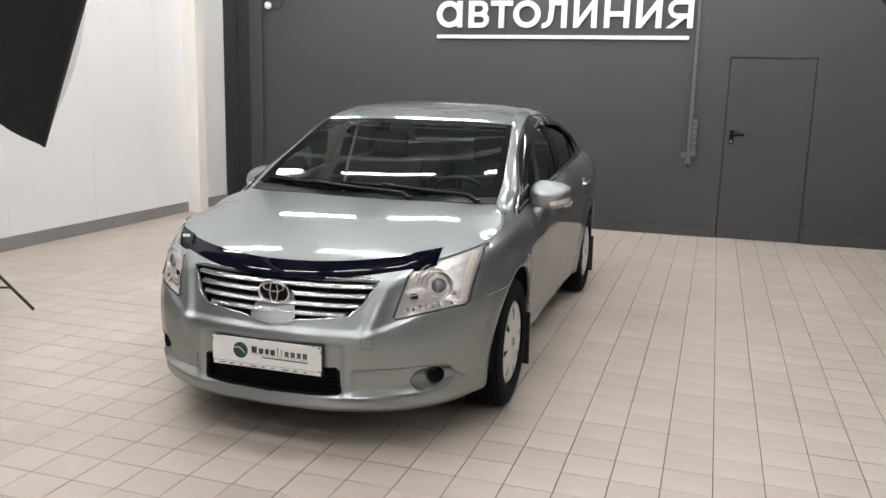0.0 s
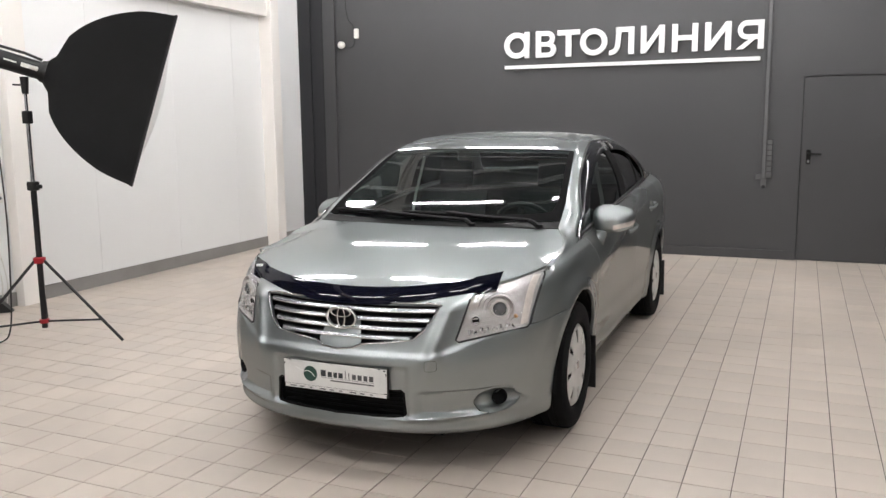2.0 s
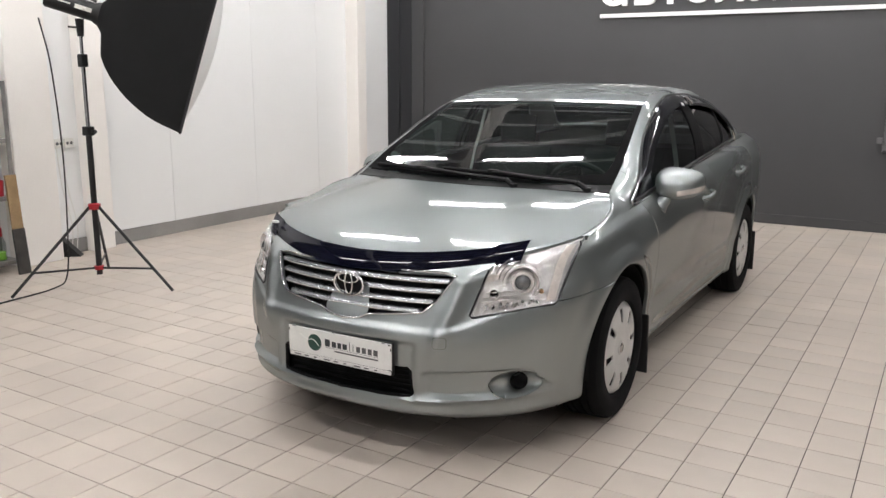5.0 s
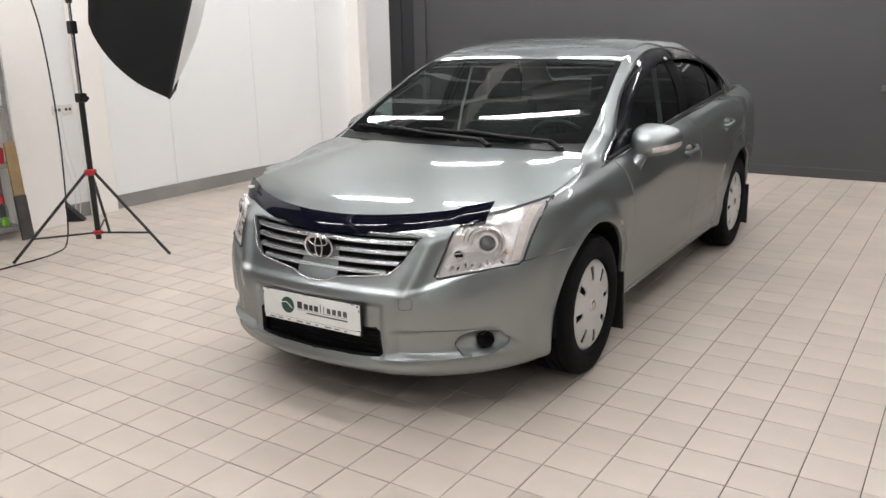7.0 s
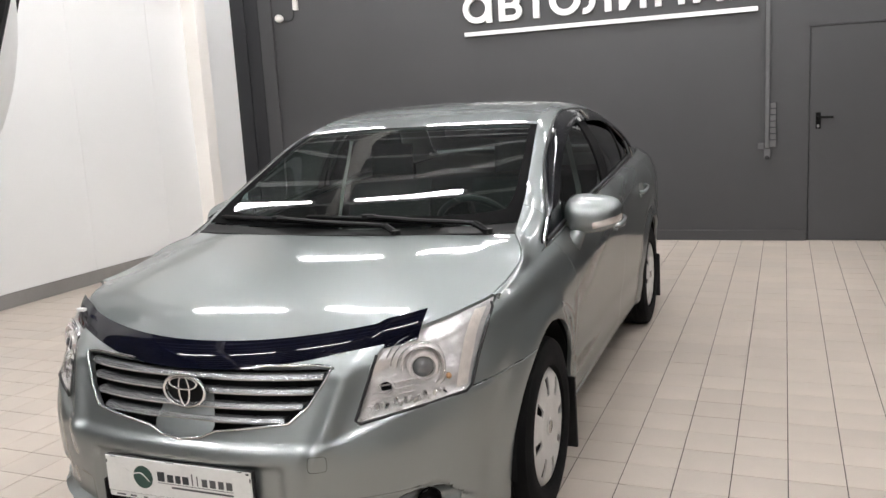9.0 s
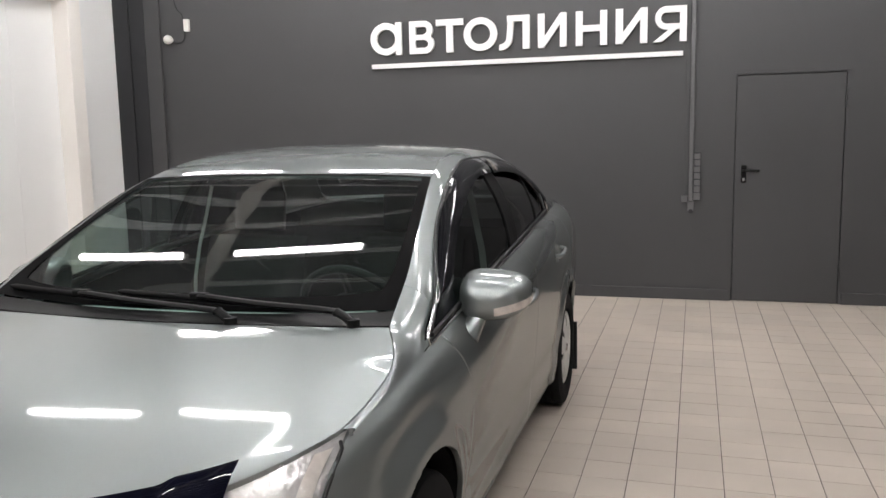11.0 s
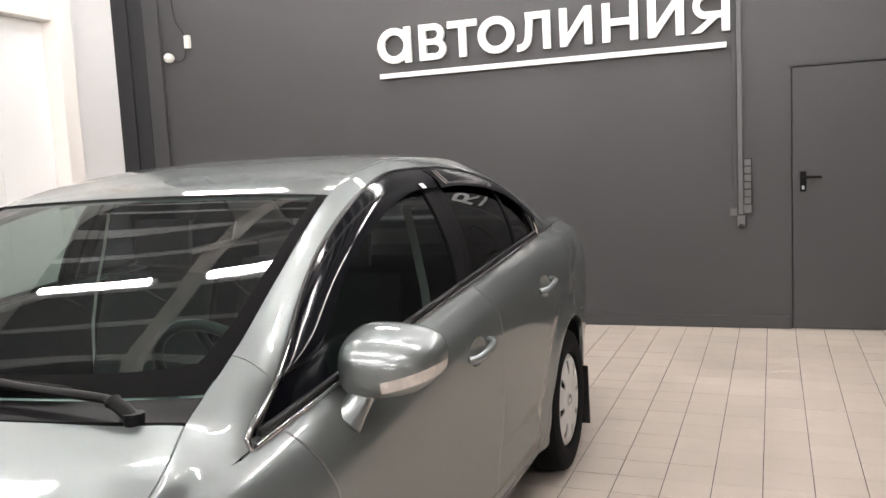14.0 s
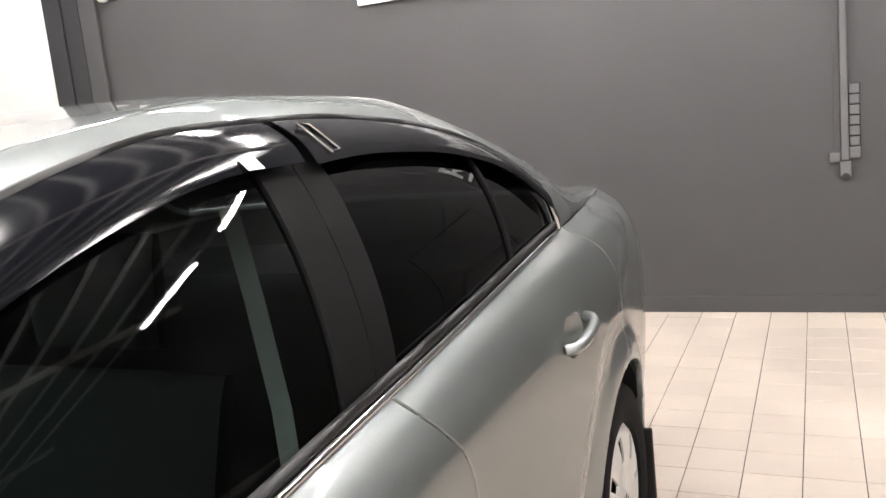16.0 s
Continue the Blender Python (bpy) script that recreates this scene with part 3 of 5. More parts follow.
def top_patch(e0, e1, c0, c1, n, crown=0.35, m=18):
    """The top surface between the edge at e0..e1 and the middle line at c0..c1, right half."""
    rows = []
    for i in range(n + 1):
        t = i / n
        ye, yc = e0 + (e1 - e0) * t, c0 + (c1 - c0) * t
        e, cz = edge_point(ye), CZ(yc)
        row = []
        for k in range(m + 1):
            u = k / m
            f = u * u * (1 - crown) + crown * u ** 4
            q = Vector((e.x * u, yc + (ye - yc) * u * u, cz + (e.z - cz) * f))
            row.append(q)
        rows.append(row)
    return grid_mesh(rows)


def belt_x(y):
    if y <= YT:
        return BELT_X(y)
    return BELT_X(y) * (1 - ((y - YT) / (LEVELS[9][4] - YT)) ** 3.2) ** (1 / 3.2)


def cabin_power(y):
    return 1.0 + 0.3 * ease(y, 0.2, 0.8) - 0.2 * ease(y, 2.2, 2.8)


def cabin_side():
    """From the belt up over the windows to the rail, right half."""
    ys = [-0.30 + 3.74 * i / 170 for i in range(171)]
    rows = []
    for y in ys:
        bx, bz, rx, rz = belt_x(y), BELT_Z(y), RX(y), RZ(y)
        p = cabin_power(y)
        row = []
        w = 1 - ease(y, 0.24, 0.48)
        p0, p3 = Vector((bx, y, bz)), Vector((rx, y, rz))
        away = Vector((bx - W_OF[8](y), 0, bz - Z_OF[8](y))).normalized()
        reach = (p3 - p0).length * 0.36
        p1, p2 = p0 + away * reach, p3 + Vector((1, 0, -0.30)).normalized() * reach
        for k in range(25):
            a = k / 24 * math.pi / 2
            q = Vector((rx + (bx - rx) * max(math.cos(a), 0) ** p, y, bz + (rz - bz) * max(math.sin(a), 0) ** p))
            if w > 0:
                t = k / 24
                q = q.lerp(p0 * (1 - t) ** 3 + p1 * 3 * t * (1 - t) ** 2 + p2 * 3 * t * t * (1 - t) + p3 * t ** 3, w)
            row.append(q)
        rows.append(row)
    return grid_mesh(rows)


def cut(bm, key, line, test=None):
    """Cuts the mesh along a drawn line, seen flat through key."""
    pts = np.array(line, float)
    a, b = pts[:-1], pts[1:]
    edges = [e for e in bm.edges if test is None or (test(e.verts[0].co) and test(e.verts[1].co))]
    p = np.array([key(e.verts[0].co) for e in edges])
    q = np.array([key(e.verts[1].co) for e in edges])
    lo, hi = pts.min(0) - 0.05, pts.max(0) + 0.05
    near = np.where(((p > lo) & (p < hi)).all(1))[0]
    fresh, todo = [], []
    for i in near:
        d, s = q[i] - p[i], b - a
        den = d[0] * s[:, 1] - d[1] * s[:, 0]
        den = np.where(np.abs(den) < 1e-12, 1e-12, den)
        w = a - p[i]
        t = (w[:, 0] * s[:, 1] - w[:, 1] * s[:, 0]) / den
        r = (w[:, 0] * d[1] - w[:, 1] * d[0]) / den
        ok = np.where((t >= 0) & (t <= 1) & (r >= -1e-6) & (r <= 1 + 1e-6))[0]
        if len(ok):
            todo.append((edges[i], float(t[ok[0]])))
    for e, t in todo:
        v0, v1 = e.verts
        if t < 0.03:
            fresh.append(v0)
        elif t > 0.97:
            fresh.append(v1)
        else:
            fresh.append(bmesh.utils.edge_split(e, v0, t)[1])
    bmesh.ops.connect_verts(bm, verts=list(dict.fromkeys(fresh)))


def inside(pt, poly):
    x, y = pt
    c = False
    n = len(poly)
    for i in range(n):
        x0, y0 = poly[i]
        x1, y1 = poly[i - 1]
        if (y0 > y) != (y1 > y) and x < (x1 - x0) * (y - y0) / (y1 - y0) + x0:
            c = not c
    return c


def take(bm, chosen, name):
    """Copies the chosen faces into a mesh of their own."""
    out = bmesh.new()
    seen = {}
    for f in chosen:
        vs = []
        for v in f.verts:
            if v not in seen:
                seen[v] = out.verts.new(v.co)
            vs.append(seen[v])
        out.faces.new(vs)
    return out


def mirrored(bm):
    out = bmesh.new()
    seen = {v: out.verts.new((-v.co.x, v.co.y, v.co.z)) for v in bm.verts}
    for f in bm.faces:
        out.faces.new([seen[v] for v in reversed(f.verts)])
    return out


def whole(bm):
    """Both halves in one mesh, joined at the middle."""
    seen = {v: (v if abs(v.co.x) < 1e-5 else bm.verts.new((-v.co.x, v.co.y, v.co.z))) for v in list(bm.verts)}
    for f in list(bm.faces):
        q = [seen[v] for v in reversed(f.verts)]
        if len(set(q)) == len(q):
            bm.faces.new(q)
    return bm


def outward(bm):
    """Turns the faces of an open shell away from the car's middle."""
    bm.normal_update()
    mid = Vector((0, 1.3, 0.55))
    for f in bm.faces:
        c = f.calc_center_median()
        if f.normal.dot(c - Vector((0, min(max(c.y, -0.1), 3.0), mid.z))) < 0:
            f.normal_flip()
    bm.normal_update()
    return bm


def panel(bm, gap=0.0042, lip=0.016, joined=None):
    """A sheet with drawn-in edges and a turned-in lip, so that the joints are real."""
    outward(bm)
    edge = [e for e in bm.edges if len(e.link_faces) == 1 and not (joined and joined(e.verts[0].co) and joined(e.verts[1].co))]
    rim = {v for e in edge for v in e.verts}
    normal = {v: v.normal.copy() for v in rim}
    move = {}
    for v in rim:
        d = Vector()
        for f in v.link_faces:
            d += f.calc_center_median() - v.co
        d -= normal[v] * d.dot(normal[v])
        move[v] = d.normalized() * gap if d.length > 1e-7 else Vector()
    for v, d in move.items():
        v.co += d
    back = {v: move[v].normalized() if gap else Vector() for v in rim}
    for drop, out in ((0.0024, -0.6 * gap), (lip, 0.0)):
        r = bmesh.ops.extrude_edge_only(bm, edges=edge)
        edge = [g for g in r["geom"] if isinstance(g, bmesh.types.BMEdge)]
        below, inward = {}, {}
        for v in [g for g in r["geom"] if isinstance(g, bmesh.types.BMVert)]:
            src = min((e.other_vert(v) for e in v.link_edges if e.other_vert(v) in normal), key=lambda o: (o.co - v.co).length)
            v.co = src.co - normal[src] * drop + back[src] * out
            below[v], inward[v] = normal[src], back[src]
        normal, back = below, inward
    return bm


def side_key(co):
    return (co.y, co.z)


def front_key(co):
    return (co.x, co.z)


def arc(cx, cy, r, a0, a1, n=40, ry=None):
    return [(cx + r * math.cos(radians(a0 + (a1 - a0) * k / n)), cy + (ry or r) * math.sin(radians(a0 + (a1 - a0) * k / n))) for k in range(n + 1)]


def curve2(pts, n=24):
    return [(p.x, p.y) for p in catmull([(x, y, 0) for x, y in pts], n)]


ARCH_R, AXLE_Z, ARCH_Z = 0.380, 0.330, 0.342
ARCH = [arc(0.0, ARCH_Z, ARCH_R, 0, 360), arc(2.70, ARCH_Z, ARCH_R, 0, 360)]
# lines drawn on the flank: along, height
DOOR_A = curve2([(0.36, 1.00), (0.385, 0.94), (0.44, 0.84), (0.475, 0.70), (0.485, 0.45), (0.49, 0.30), (0.495, 0.255)])
DOOR_B = curve2([(1.540, 1.10), (1.548, 1.05), (1.59, 0.99), (1.635, 0.92), (1.65, 0.80), (1.65, 0.55), (1.64, 0.255)])
DOOR_C = curve2([(2.59, 1.16), (2.61, 1.10), (2.69, 1.04), (2.725, 0.97), (2.735, 0.85), (2.71, 0.74), (2.50, 0.66), (2.36, 0.55), (2.29, 0.40), (2.26, 0.255)], 40)
SILL = [(0.30, 0.255), (2.40, 0.255)]
SEAM = curve2([(-0.66, 0.662), (-0.56, 0.660), (-0.45, 0.664), (-0.30, 0.673), (-0.15, 0.686)], 14)
# openings drawn on the nose: across, height
LAMP_Q = [(0.533, 0.622), (0.548, 0.690), (0.566, 0.790), (0.590, 0.835), (0.675, 0.862), (0.746, 0.888), (0.806, 0.905)] + [(0.813, 0.86), (0.812, 0.80), (0.806, 0.74), (0.800, 0.665), (0.790, 0.652)] + [(0.688, 0.641), (0.609, 0.626), (0.545, 0.613)]
GRILLE_Q = [(0.0, 0.768), (0.20, 0.768), (0.41, 0.772), (0.455, 0.766), (0.445, 0.742), (0.400, 0.665), (0.350, 0.620), (0.22, 0.603), (0.12, 0.592), (0.075, 0.572), (0.0, 0.562)]
INTAKE_Q = [(0.0, 0.400), (0.312, 0.400), (0.326, 0.388), (0.332, 0.292), (0.322, 0.280), (0.18, 0.272), (0.0, 0.269)]
FOG_Q = arc(0.688, 0.337, 0.080, 0, 360, 32, 0.052)

nose = lambda co: co.y < 0.05 and co.x < 0.93 and co.y < -0.05
flank = lambda co: co.y > -0.75
lamp_zone = lambda co: co.y < -0.12
for ring in ARCH:
    cut(side_bm, side_key, ring, lambda co: co.x > 0.5)
for line in (DOOR_A, DOOR_B, DOOR_C, SILL):
    cut(side_bm, side_key, line, lambda co: co.x > 0.5)
cut(side_bm, side_key, SEAM, lambda co: co.x > 0.5 and co.y < -0.1)
CUPS = [(1.375, 0.874), (2.250, 0.938)]
for y, z in CUPS:
    cut(side_bm, side_key, arc(y, z, 0.072, 0, 360, 28, 0.044), lambda co: co.x > 0.6)
for q in (LAMP_Q + LAMP_Q[:1], GRILLE_Q, INTAKE_Q, FOG_Q):
    cut(side_bm, front_key, q, lamp_zone)

FRONT_DOOR = DOOR_A + DOOR_B[::-1]
REAR_DOOR = DOOR_B + DOOR_C[::-1]
seam_z = spline([p[0] for p in SEAM], [p[1] for p in SEAM])
bins = {}
for f in side_bm.faces:
    c = f.calc_center_median()
    s, h = (c.y, c.z), (c.x, c.z)
    if any((c.y - y) ** 2 + (c.z - ARCH_Z) ** 2 < ARCH_R ** 2 for y in (0.0, 2.70)):
        continue
    cup = [i for i, (y, z) in enumerate(CUPS) if ((c.y - y) / 0.072) ** 2 + ((c.z - z) / 0.044) ** 2 < 1]
    if cup:
        k = "cup%d" % cup[0]
    elif c.y < -0.12 and inside(h, LAMP_Q):
        k = "lamp"
    elif c.y < -0.3 and (inside(h, GRILLE_Q) or inside(h, [(-x, z) for x, z in GRILLE_Q])):
        k = "grille"
    elif c.y < -0.3 and inside(h, INTAKE_Q):
        k = "intake"
    elif c.y < -0.3 and inside(h, FOG_Q):
        k = "fog"
    elif c.y < 0 and (c.z < seam_z(c.y) or c.y < -0.62) and not (c.z > 0.86):
        k = "bumper"
    elif inside(s, FRONT_DOOR) and c.z > 0.255:
        k = "front_door"
    elif inside(s, REAR_DOOR) and c.z > 0.255:
        k = "rear_door"
    elif c.y < 0.55 and c.z > 0.255 or c.y < 0:
        k = "fender"
    else:
        k = "shell"
    bins.setdefault(k, []).append(f)
patch = {k: take(side_bm, fs, k) for k, fs in bins.items()}

# a seamless copy of the skin to lay details on
from mathutils.bvhtree import BVHTree
skin_bm = whole(grid_mesh(side_rows))
skin_bm.normal_update()
skin = BVHTree.FromBMesh(skin_bm)
skin_bm.free()


def on_nose(x, z, off=0.0):
    hit = skin.ray_cast(Vector((x, -2, z)), Vector((0, 1, 0)))
    if hit[0] is None:
        return Vector((x, -0.5, z))
    n = hit[1] if hit[1].y < 0 else -hit[1]
    return hit[0] + n * off


def on_side(y, z, off=0.0):
    hit = skin.ray_cast(Vector((2, y, z)), Vector((-1, 0, 0)))
    n = hit[1] if hit[1].x > 0 else -hit[1]
    return hit[0] + n * off


def both(name, bm, material, label="", smooth=35, parent=None):
    """A right and a left part."""
    l = mirrored(bm)
    a = part(name, bm, material, parent or CAR, label, smooth)
    b = part(name, l, material, parent or CAR, label, smooth)
    return a, b


# cabin side and windows
cab_bm = cabin_side()
top_of = spline((0.25, 0.40, 0.60, 0.80, 1.0, 1.2, 1.45, 1.7, 2.0, 2.2, 2.35, 2.45, 2.55), (0.948, 1.030, 1.153, 1.262, 1.344, 1.401, 1.438, 1.440, 1.418, 1.384, 1.342, 1.290, 1.205))
top_of = eased(top_of, 0.07)
base_of = lambda y: BELT_Z(y) + 0.014
WIN_Y = [0.268 + (2.545 - 0.268) * k / 70 for k in range(71)]
WINDOW = [(y, base_of(y)) for y in WIN_Y] + [(y, top_of(y)) for y in reversed(WIN_Y)]
BARS = [[(0.585, 0.9), (0.655, 1.5)], [(1.395, 0.9), (1.525, 1.5)], [(1.485, 0.9), (1.608, 1.5)], [(1.542, 0.9), (1.685, 1.5)], [(2.10, 0.9), (2.26, 1.5)], [(2.118, 0.9), (2.278, 1.5)]]
cut(cab_bm, side_key, WINDOW + WINDOW[:1])
for bar in BARS + [[(0.355, 1.20), (0.42, 1.0)]]:
    cut(cab_bm, side_key, bar)


def right_of(bar, p):
    (y0, z0), (y1, z1) = bar
    return p[0] > y0 + (y1 - y0) * (p[1] - z0) / (z1 - z0)


bins = {}
for f in cab_bm.faces:
    c = f.calc_center_median()
    p = (c.y, c.z)
    if not inside(p, WINDOW):
        k = "wing_top" if c.y < 0.42 - (c.z - 1.0) * 0.325 else "paint"
    else:
        k = ("sail", "front", "pillar", "pillar_b", "rear", "bar", "quarter")[sum(right_of(b, p) for b in BARS)]
    bins.setdefault(k, []).append(f)
cab = {k: take(cab_bm, fs, k) for k, fs in bins.items()}

# painted panels
def bonnet_patch(n=56, m=64):
    """One smooth low-order surface through the middle line and the edge, with a soft crease, right half."""
    samples = []
    for k in range(41):
        e, yc = edge_point(-0.70 + 0.905 * k / 40), -0.70 + 0.82 * k / 40
        for u in (0.0, 0.2, 0.4, 0.6, 0.75, 0.9, 1.0):
            samples += [(e.x * u, yc + (e.y - yc) * u * u, CZ(yc) + (e.z - CZ(yc)) * (0.7 * u * u + 0.3 * u ** 4))] * (12 if k in (0, 40) else 1)
    terms = lambda x, y: [1, y, y * y, x * x, x * x * y, x ** 4]
    fit = np.linalg.lstsq(np.array([terms(x, y) for x, y, z in samples]), np.array([z - 0.08 * y ** 3 for x, y, z in samples]), rcond=None)[0]
    height = lambda x, y: float(np.dot(terms(x, y), fit)) + 0.08 * y ** 3
    rows = []
    for i in range(n + 1):
        t = i / n
        e, yc = edge_point(-0.755 + 0.96 * t), -0.755 + 0.875 * t
        row = []
        rim = e.z - height(e.x, e.y)
        for k in range(m + 1):
            u = k / m
            x, y = e.x * u, yc + (e.y - yc) * u * u
            z = height(x, y) + rim * ease(u, 0.80, 1.0)
            mid = 0.42 + 0.26 * t
            z -= 0.0008 * (ease(u, mid - 0.09, mid + 0.09) - ease(u, mid + 0.09, 1.0)) * ease(t, 0.02, 0.4)
            row.append(Vector((x, y, z)))
        rows.append(row)
    return grid_mesh(rows)


hood_bm = panel(whole(bonnet_patch()), gap=0.003)
part("bonnet", hood_bm, M_PAINT, CAR, "silver-green bonnet reflecting the tube lamps", 40)
part("cowl", panel(whole(top_patch(0.212, 0.278, 0.127, 0.205, 6, crown=0.25)), gap=0.001), M_COWL, CAR, "black plastic scuttle below the windscreen", 40)
ws = outward(whole(top_patch(0.28, 1.028, 0.207, 1.060, 30, crown=0.3)))
roof_bm = panel(whole(top_patch(1.03, 2.298, 1.062, 2.348, 50, crown=0.55)), gap=0.0015)
part("roof", roof_bm, M_PAINT, CAR, "", 40)
rw = outward(whole(top_patch(2.30, 2.95, 2.35, 2.97, 24, crown=0.3)))
part("boot_lid", panel(whole(top_patch(2.952, 3.50, 2.972, 3.68, 16, crown=0.5)), gap=0.002), M_PAINT, CAR, "", 40)
shell_r = cab["paint"]
shell_side = panel(patch["shell"])
shell_cab = panel(shell_r, gap=0.0012)
both("cabin_frame", shell_cab, M_PAINT, "", 40)
on_belt = lambda co: co.y < 0.262 and abs(co.z - BELT_Z(co.y)) < 0.0015
both("wing_top", panel(cab["wing_top"], gap=0.0012, joined=on_belt), M_PAINT, "", 40)
both("rear_quarter", shell_side, M_PAINT, "", 40)
both("front_wing", panel(patch["fender"], joined=on_belt), M_PAINT, "", 40)
front_doors = both("front_door", panel(patch["front_door"]), M_PAINT, "", 40)
rear_doors = both("rear_door", panel(patch["rear_door"]), M_PAINT, "", 40)
bumper = part("front_bumper", panel(whole(patch["bumper"])), M_PAINT, CAR, "", 40)

# glass
windscreen = part("windscreen", ws, M_GLASS, CAR, "green-tinted windscreen reflecting ceiling tubes", 60)
part("rear_screen", rw, M_PRIV, CAR, "", 60)
for key, name, m in (("front", "front_side_window", M_TINT), ("rear", "rear_side_window", M_PRIV), ("quarter", "quarter_window", M_PRIV)):
    g = outward(cab[key])
    for v in g.verts:
        v.co -= v.normal * 0.006
    both(name, g, m, "", 60)
both("window_pillar", panel(cab["pillar"], 0.0012, 0.01), M_PILLAR, "satin black door pillar", 40)
both("window_pillar", panel(cab["pillar_b"], 0.0012, 0.01), M_PILLAR, "satin black door pillar", 40)
both("window_divider", panel(cab["bar"], 0.0, 0.008), M_PILLAR, "", 40)
both("mirror_sail", panel(cab["sail"], 0.0, 0.008), M_SMOKE, "", 40)

# ---- car details ----
def on_cab(y, z, off=0.0):
    """A point of the cabin side at a height."""
    def raw(y, z):
        bx, bz, rx, rz, p = belt_x(y), BELT_Z(y), RX(y), RZ(y), cabin_power(y)
        s = min(max((z - bz) / (rz - bz), 0.0), 1.0) ** (1 / p)
        return Vector((rx + (bx - rx) * max(1 - s * s, 0.0) ** (p / 2), y, z))
    c = raw(y, z)
    if not off:
        return c
    n = (raw(y + 0.01, z) - raw(y - 0.01, z)).cross(raw(y, z + 0.01) - raw(y, z - 0.01)).normalized()
    if n.x < 0:
        n = -n
    return c + n * off


def sheet(rows, thick=0.0):
    bm = grid_mesh(rows)
    outward(bm)
    if thick:
        bmesh.ops.solidify(bm, geom=list(bm.faces), thickness=thick)
    return bm


# seals and bright trims
both("window_seal", tube([on_cab(y, top_of(y) + 0.004, 0.004) for y in [0.30 + 2.245 * k / 60 for k in range(61)]], 0.007, 6), M_BLACK, "", 60)
both("belt_trim", tube([on_cab(y, BELT_Z(y) + 0.004, 0.006) for y in [0.275 + 2.275 * k / 50 for k in range(51)]], 0.0075, 8, flat=1.0), M_CHROME, "bright belt strip under the side windows", 60)
both("belt_seal", tube([on_cab(y, BELT_Z(y) + 0.020, 0.003) for y in [0.30 + 2.24 * k / 50 for k in range(51)]], 0.008, 6), M_BLACK, "", 60)
both("corner_trim", tube([on_cab(y, z, 0.006) for y, z in ((0.262, 0.945), (0.258, 0.965), (0.285, 0.982), (0.33, 1.000), (0.40, 1.034), (0.46, 1.070), (0.51, 1.100))], [0.005, 0.007, 0.007, 0.006, 0.005, 0.005, 0.004], 8), M_CHROME, "", 60)
both("rear_corner_trim", tube([on_cab(y, z, 0.009) for y, z in ((2.512, 1.232), (2.523, 1.208), (2.530, 1.180), (2.536, 1.150), (2.541, 1.122))], [0.003, 0.007, 0.009, 0.010, 0.008], 8), M_CHROME, "bright trim at the rear window corner", 60)

# smoked wind deflectors over the door windows
def visor(y0, y1, h0, h1, taper):
    rows = []
    for k in range(61):
        t = k / 60
        y = y0 + (y1 - y0) * t
        h = (h0 + (h1 - h0) * t) * (ease(t, -0.02, taper) if taper else 1.0)
        zt = top_of(y) + 0.006
        h *= min(math.hypot(1.0, (top_of(y + 0.02) - top_of(y - 0.02)) / 0.04), 1.7)
        rows.append([on_cab(y, max(zt - h * m / 10, BELT_Z(y) + 0.03), 0.005 + 0.015 * math.sin(m / 10 * 2.3)) for m in range(11)])
    return sheet(rows, 0.003)


both("front_wind_deflector", visor(0.40, 1.592, 0.068, 0.072, 0.16), M_SMOKE, "smoked acrylic wind deflector", 60)
both("rear_wind_deflector", visor(1.618, 2.525, 0.078, 0.058, 0.0), M_SMOKE, "smoked acrylic wind deflector", 60)
st = sheet([[on_cab(1.455 + 0.034 * a + 0.004 * b, top_of(1.47) - 0.052 - 0.015 * b, 0.0215) for b in (0, 1)] for a in (0, 1)])
both("sticker", st, M_WHITE, "small white sticker")

both("visor_clip", tube([on_cab(y, top_of(y) - d, 0.021) for y, d in ((1.645, 0.018), (1.672, 0.020), (1.694, 0.060), (1.668, 0.062))], 0.0038, 6, closed=True), M_CHROME, "bright visor clip", 60)

# windscreen frame, wipers
def on_screen(u, t, off=0.01):
    """A point of the windscreen: u across -1..1, t up 0..1."""
    a = abs(u)
    ye, yc = 0.28 + 0.748 * t, 0.207 + 0.853 * t
    e, cz = edge_point(ye), CZ(yc)
    f = a * a * 0.7 + 0.3 * a ** 4
    return Vector((e.x * u, yc + (ye - yc) * a * a - off * 0.45, cz + (e.z - cz) * f + off * 0.9))


both("windscreen_edge", sheet([[on_screen(1.0 - (0.055 + 0.09 * math.exp(-k / 30 * 9)) * j / 3, 0.003 + 0.994 * k / 30, 0.002) for j in range(4)] for k in range(31)]), M_FRIT, "black printed edge of the windscreen", 40)
part("windscreen_top", sheet([[on_screen(-0.975 + 1.95 * i / 40, 0.998 - 0.022 * j, 0.002) for j in (0, 1)] for i in range(41)]), M_FRIT, CAR, "black printed band along the windscreen top", 40)
lo = sheet([[on_screen(-0.97 + 1.94 * i / 40, 0.002 + (0.082 + 0.05 * (abs(i - 20) / 20) ** 6) * j, 0.0024) for j in (0, 1)] for i in range(41)])
part("windscreen_base", lo, M_FRIT, CAR, "black printed band along the windscreen foot", 40)
WIPERS = (
    (((0.86, -0.085, 0.004), (0.81, -0.060, 0.028), (0.74, -0.040, 0.034), (0.45, 0.004, 0.032), (0.20, 0.040, 0.030), (0.13, 0.050, 0.026)), (0.60, -0.30, 0.018, 0.075)),
    (((0.36, -0.085, 0.004), (0.31, -0.060, 0.028), (0.24, -0.042, 0.034), (-0.12, 0.000, 0.032), (-0.40, 0.026, 0.030), (-0.47, 0.034, 0.026)), (0.02, -0.93, 0.018, 0.048)),
)
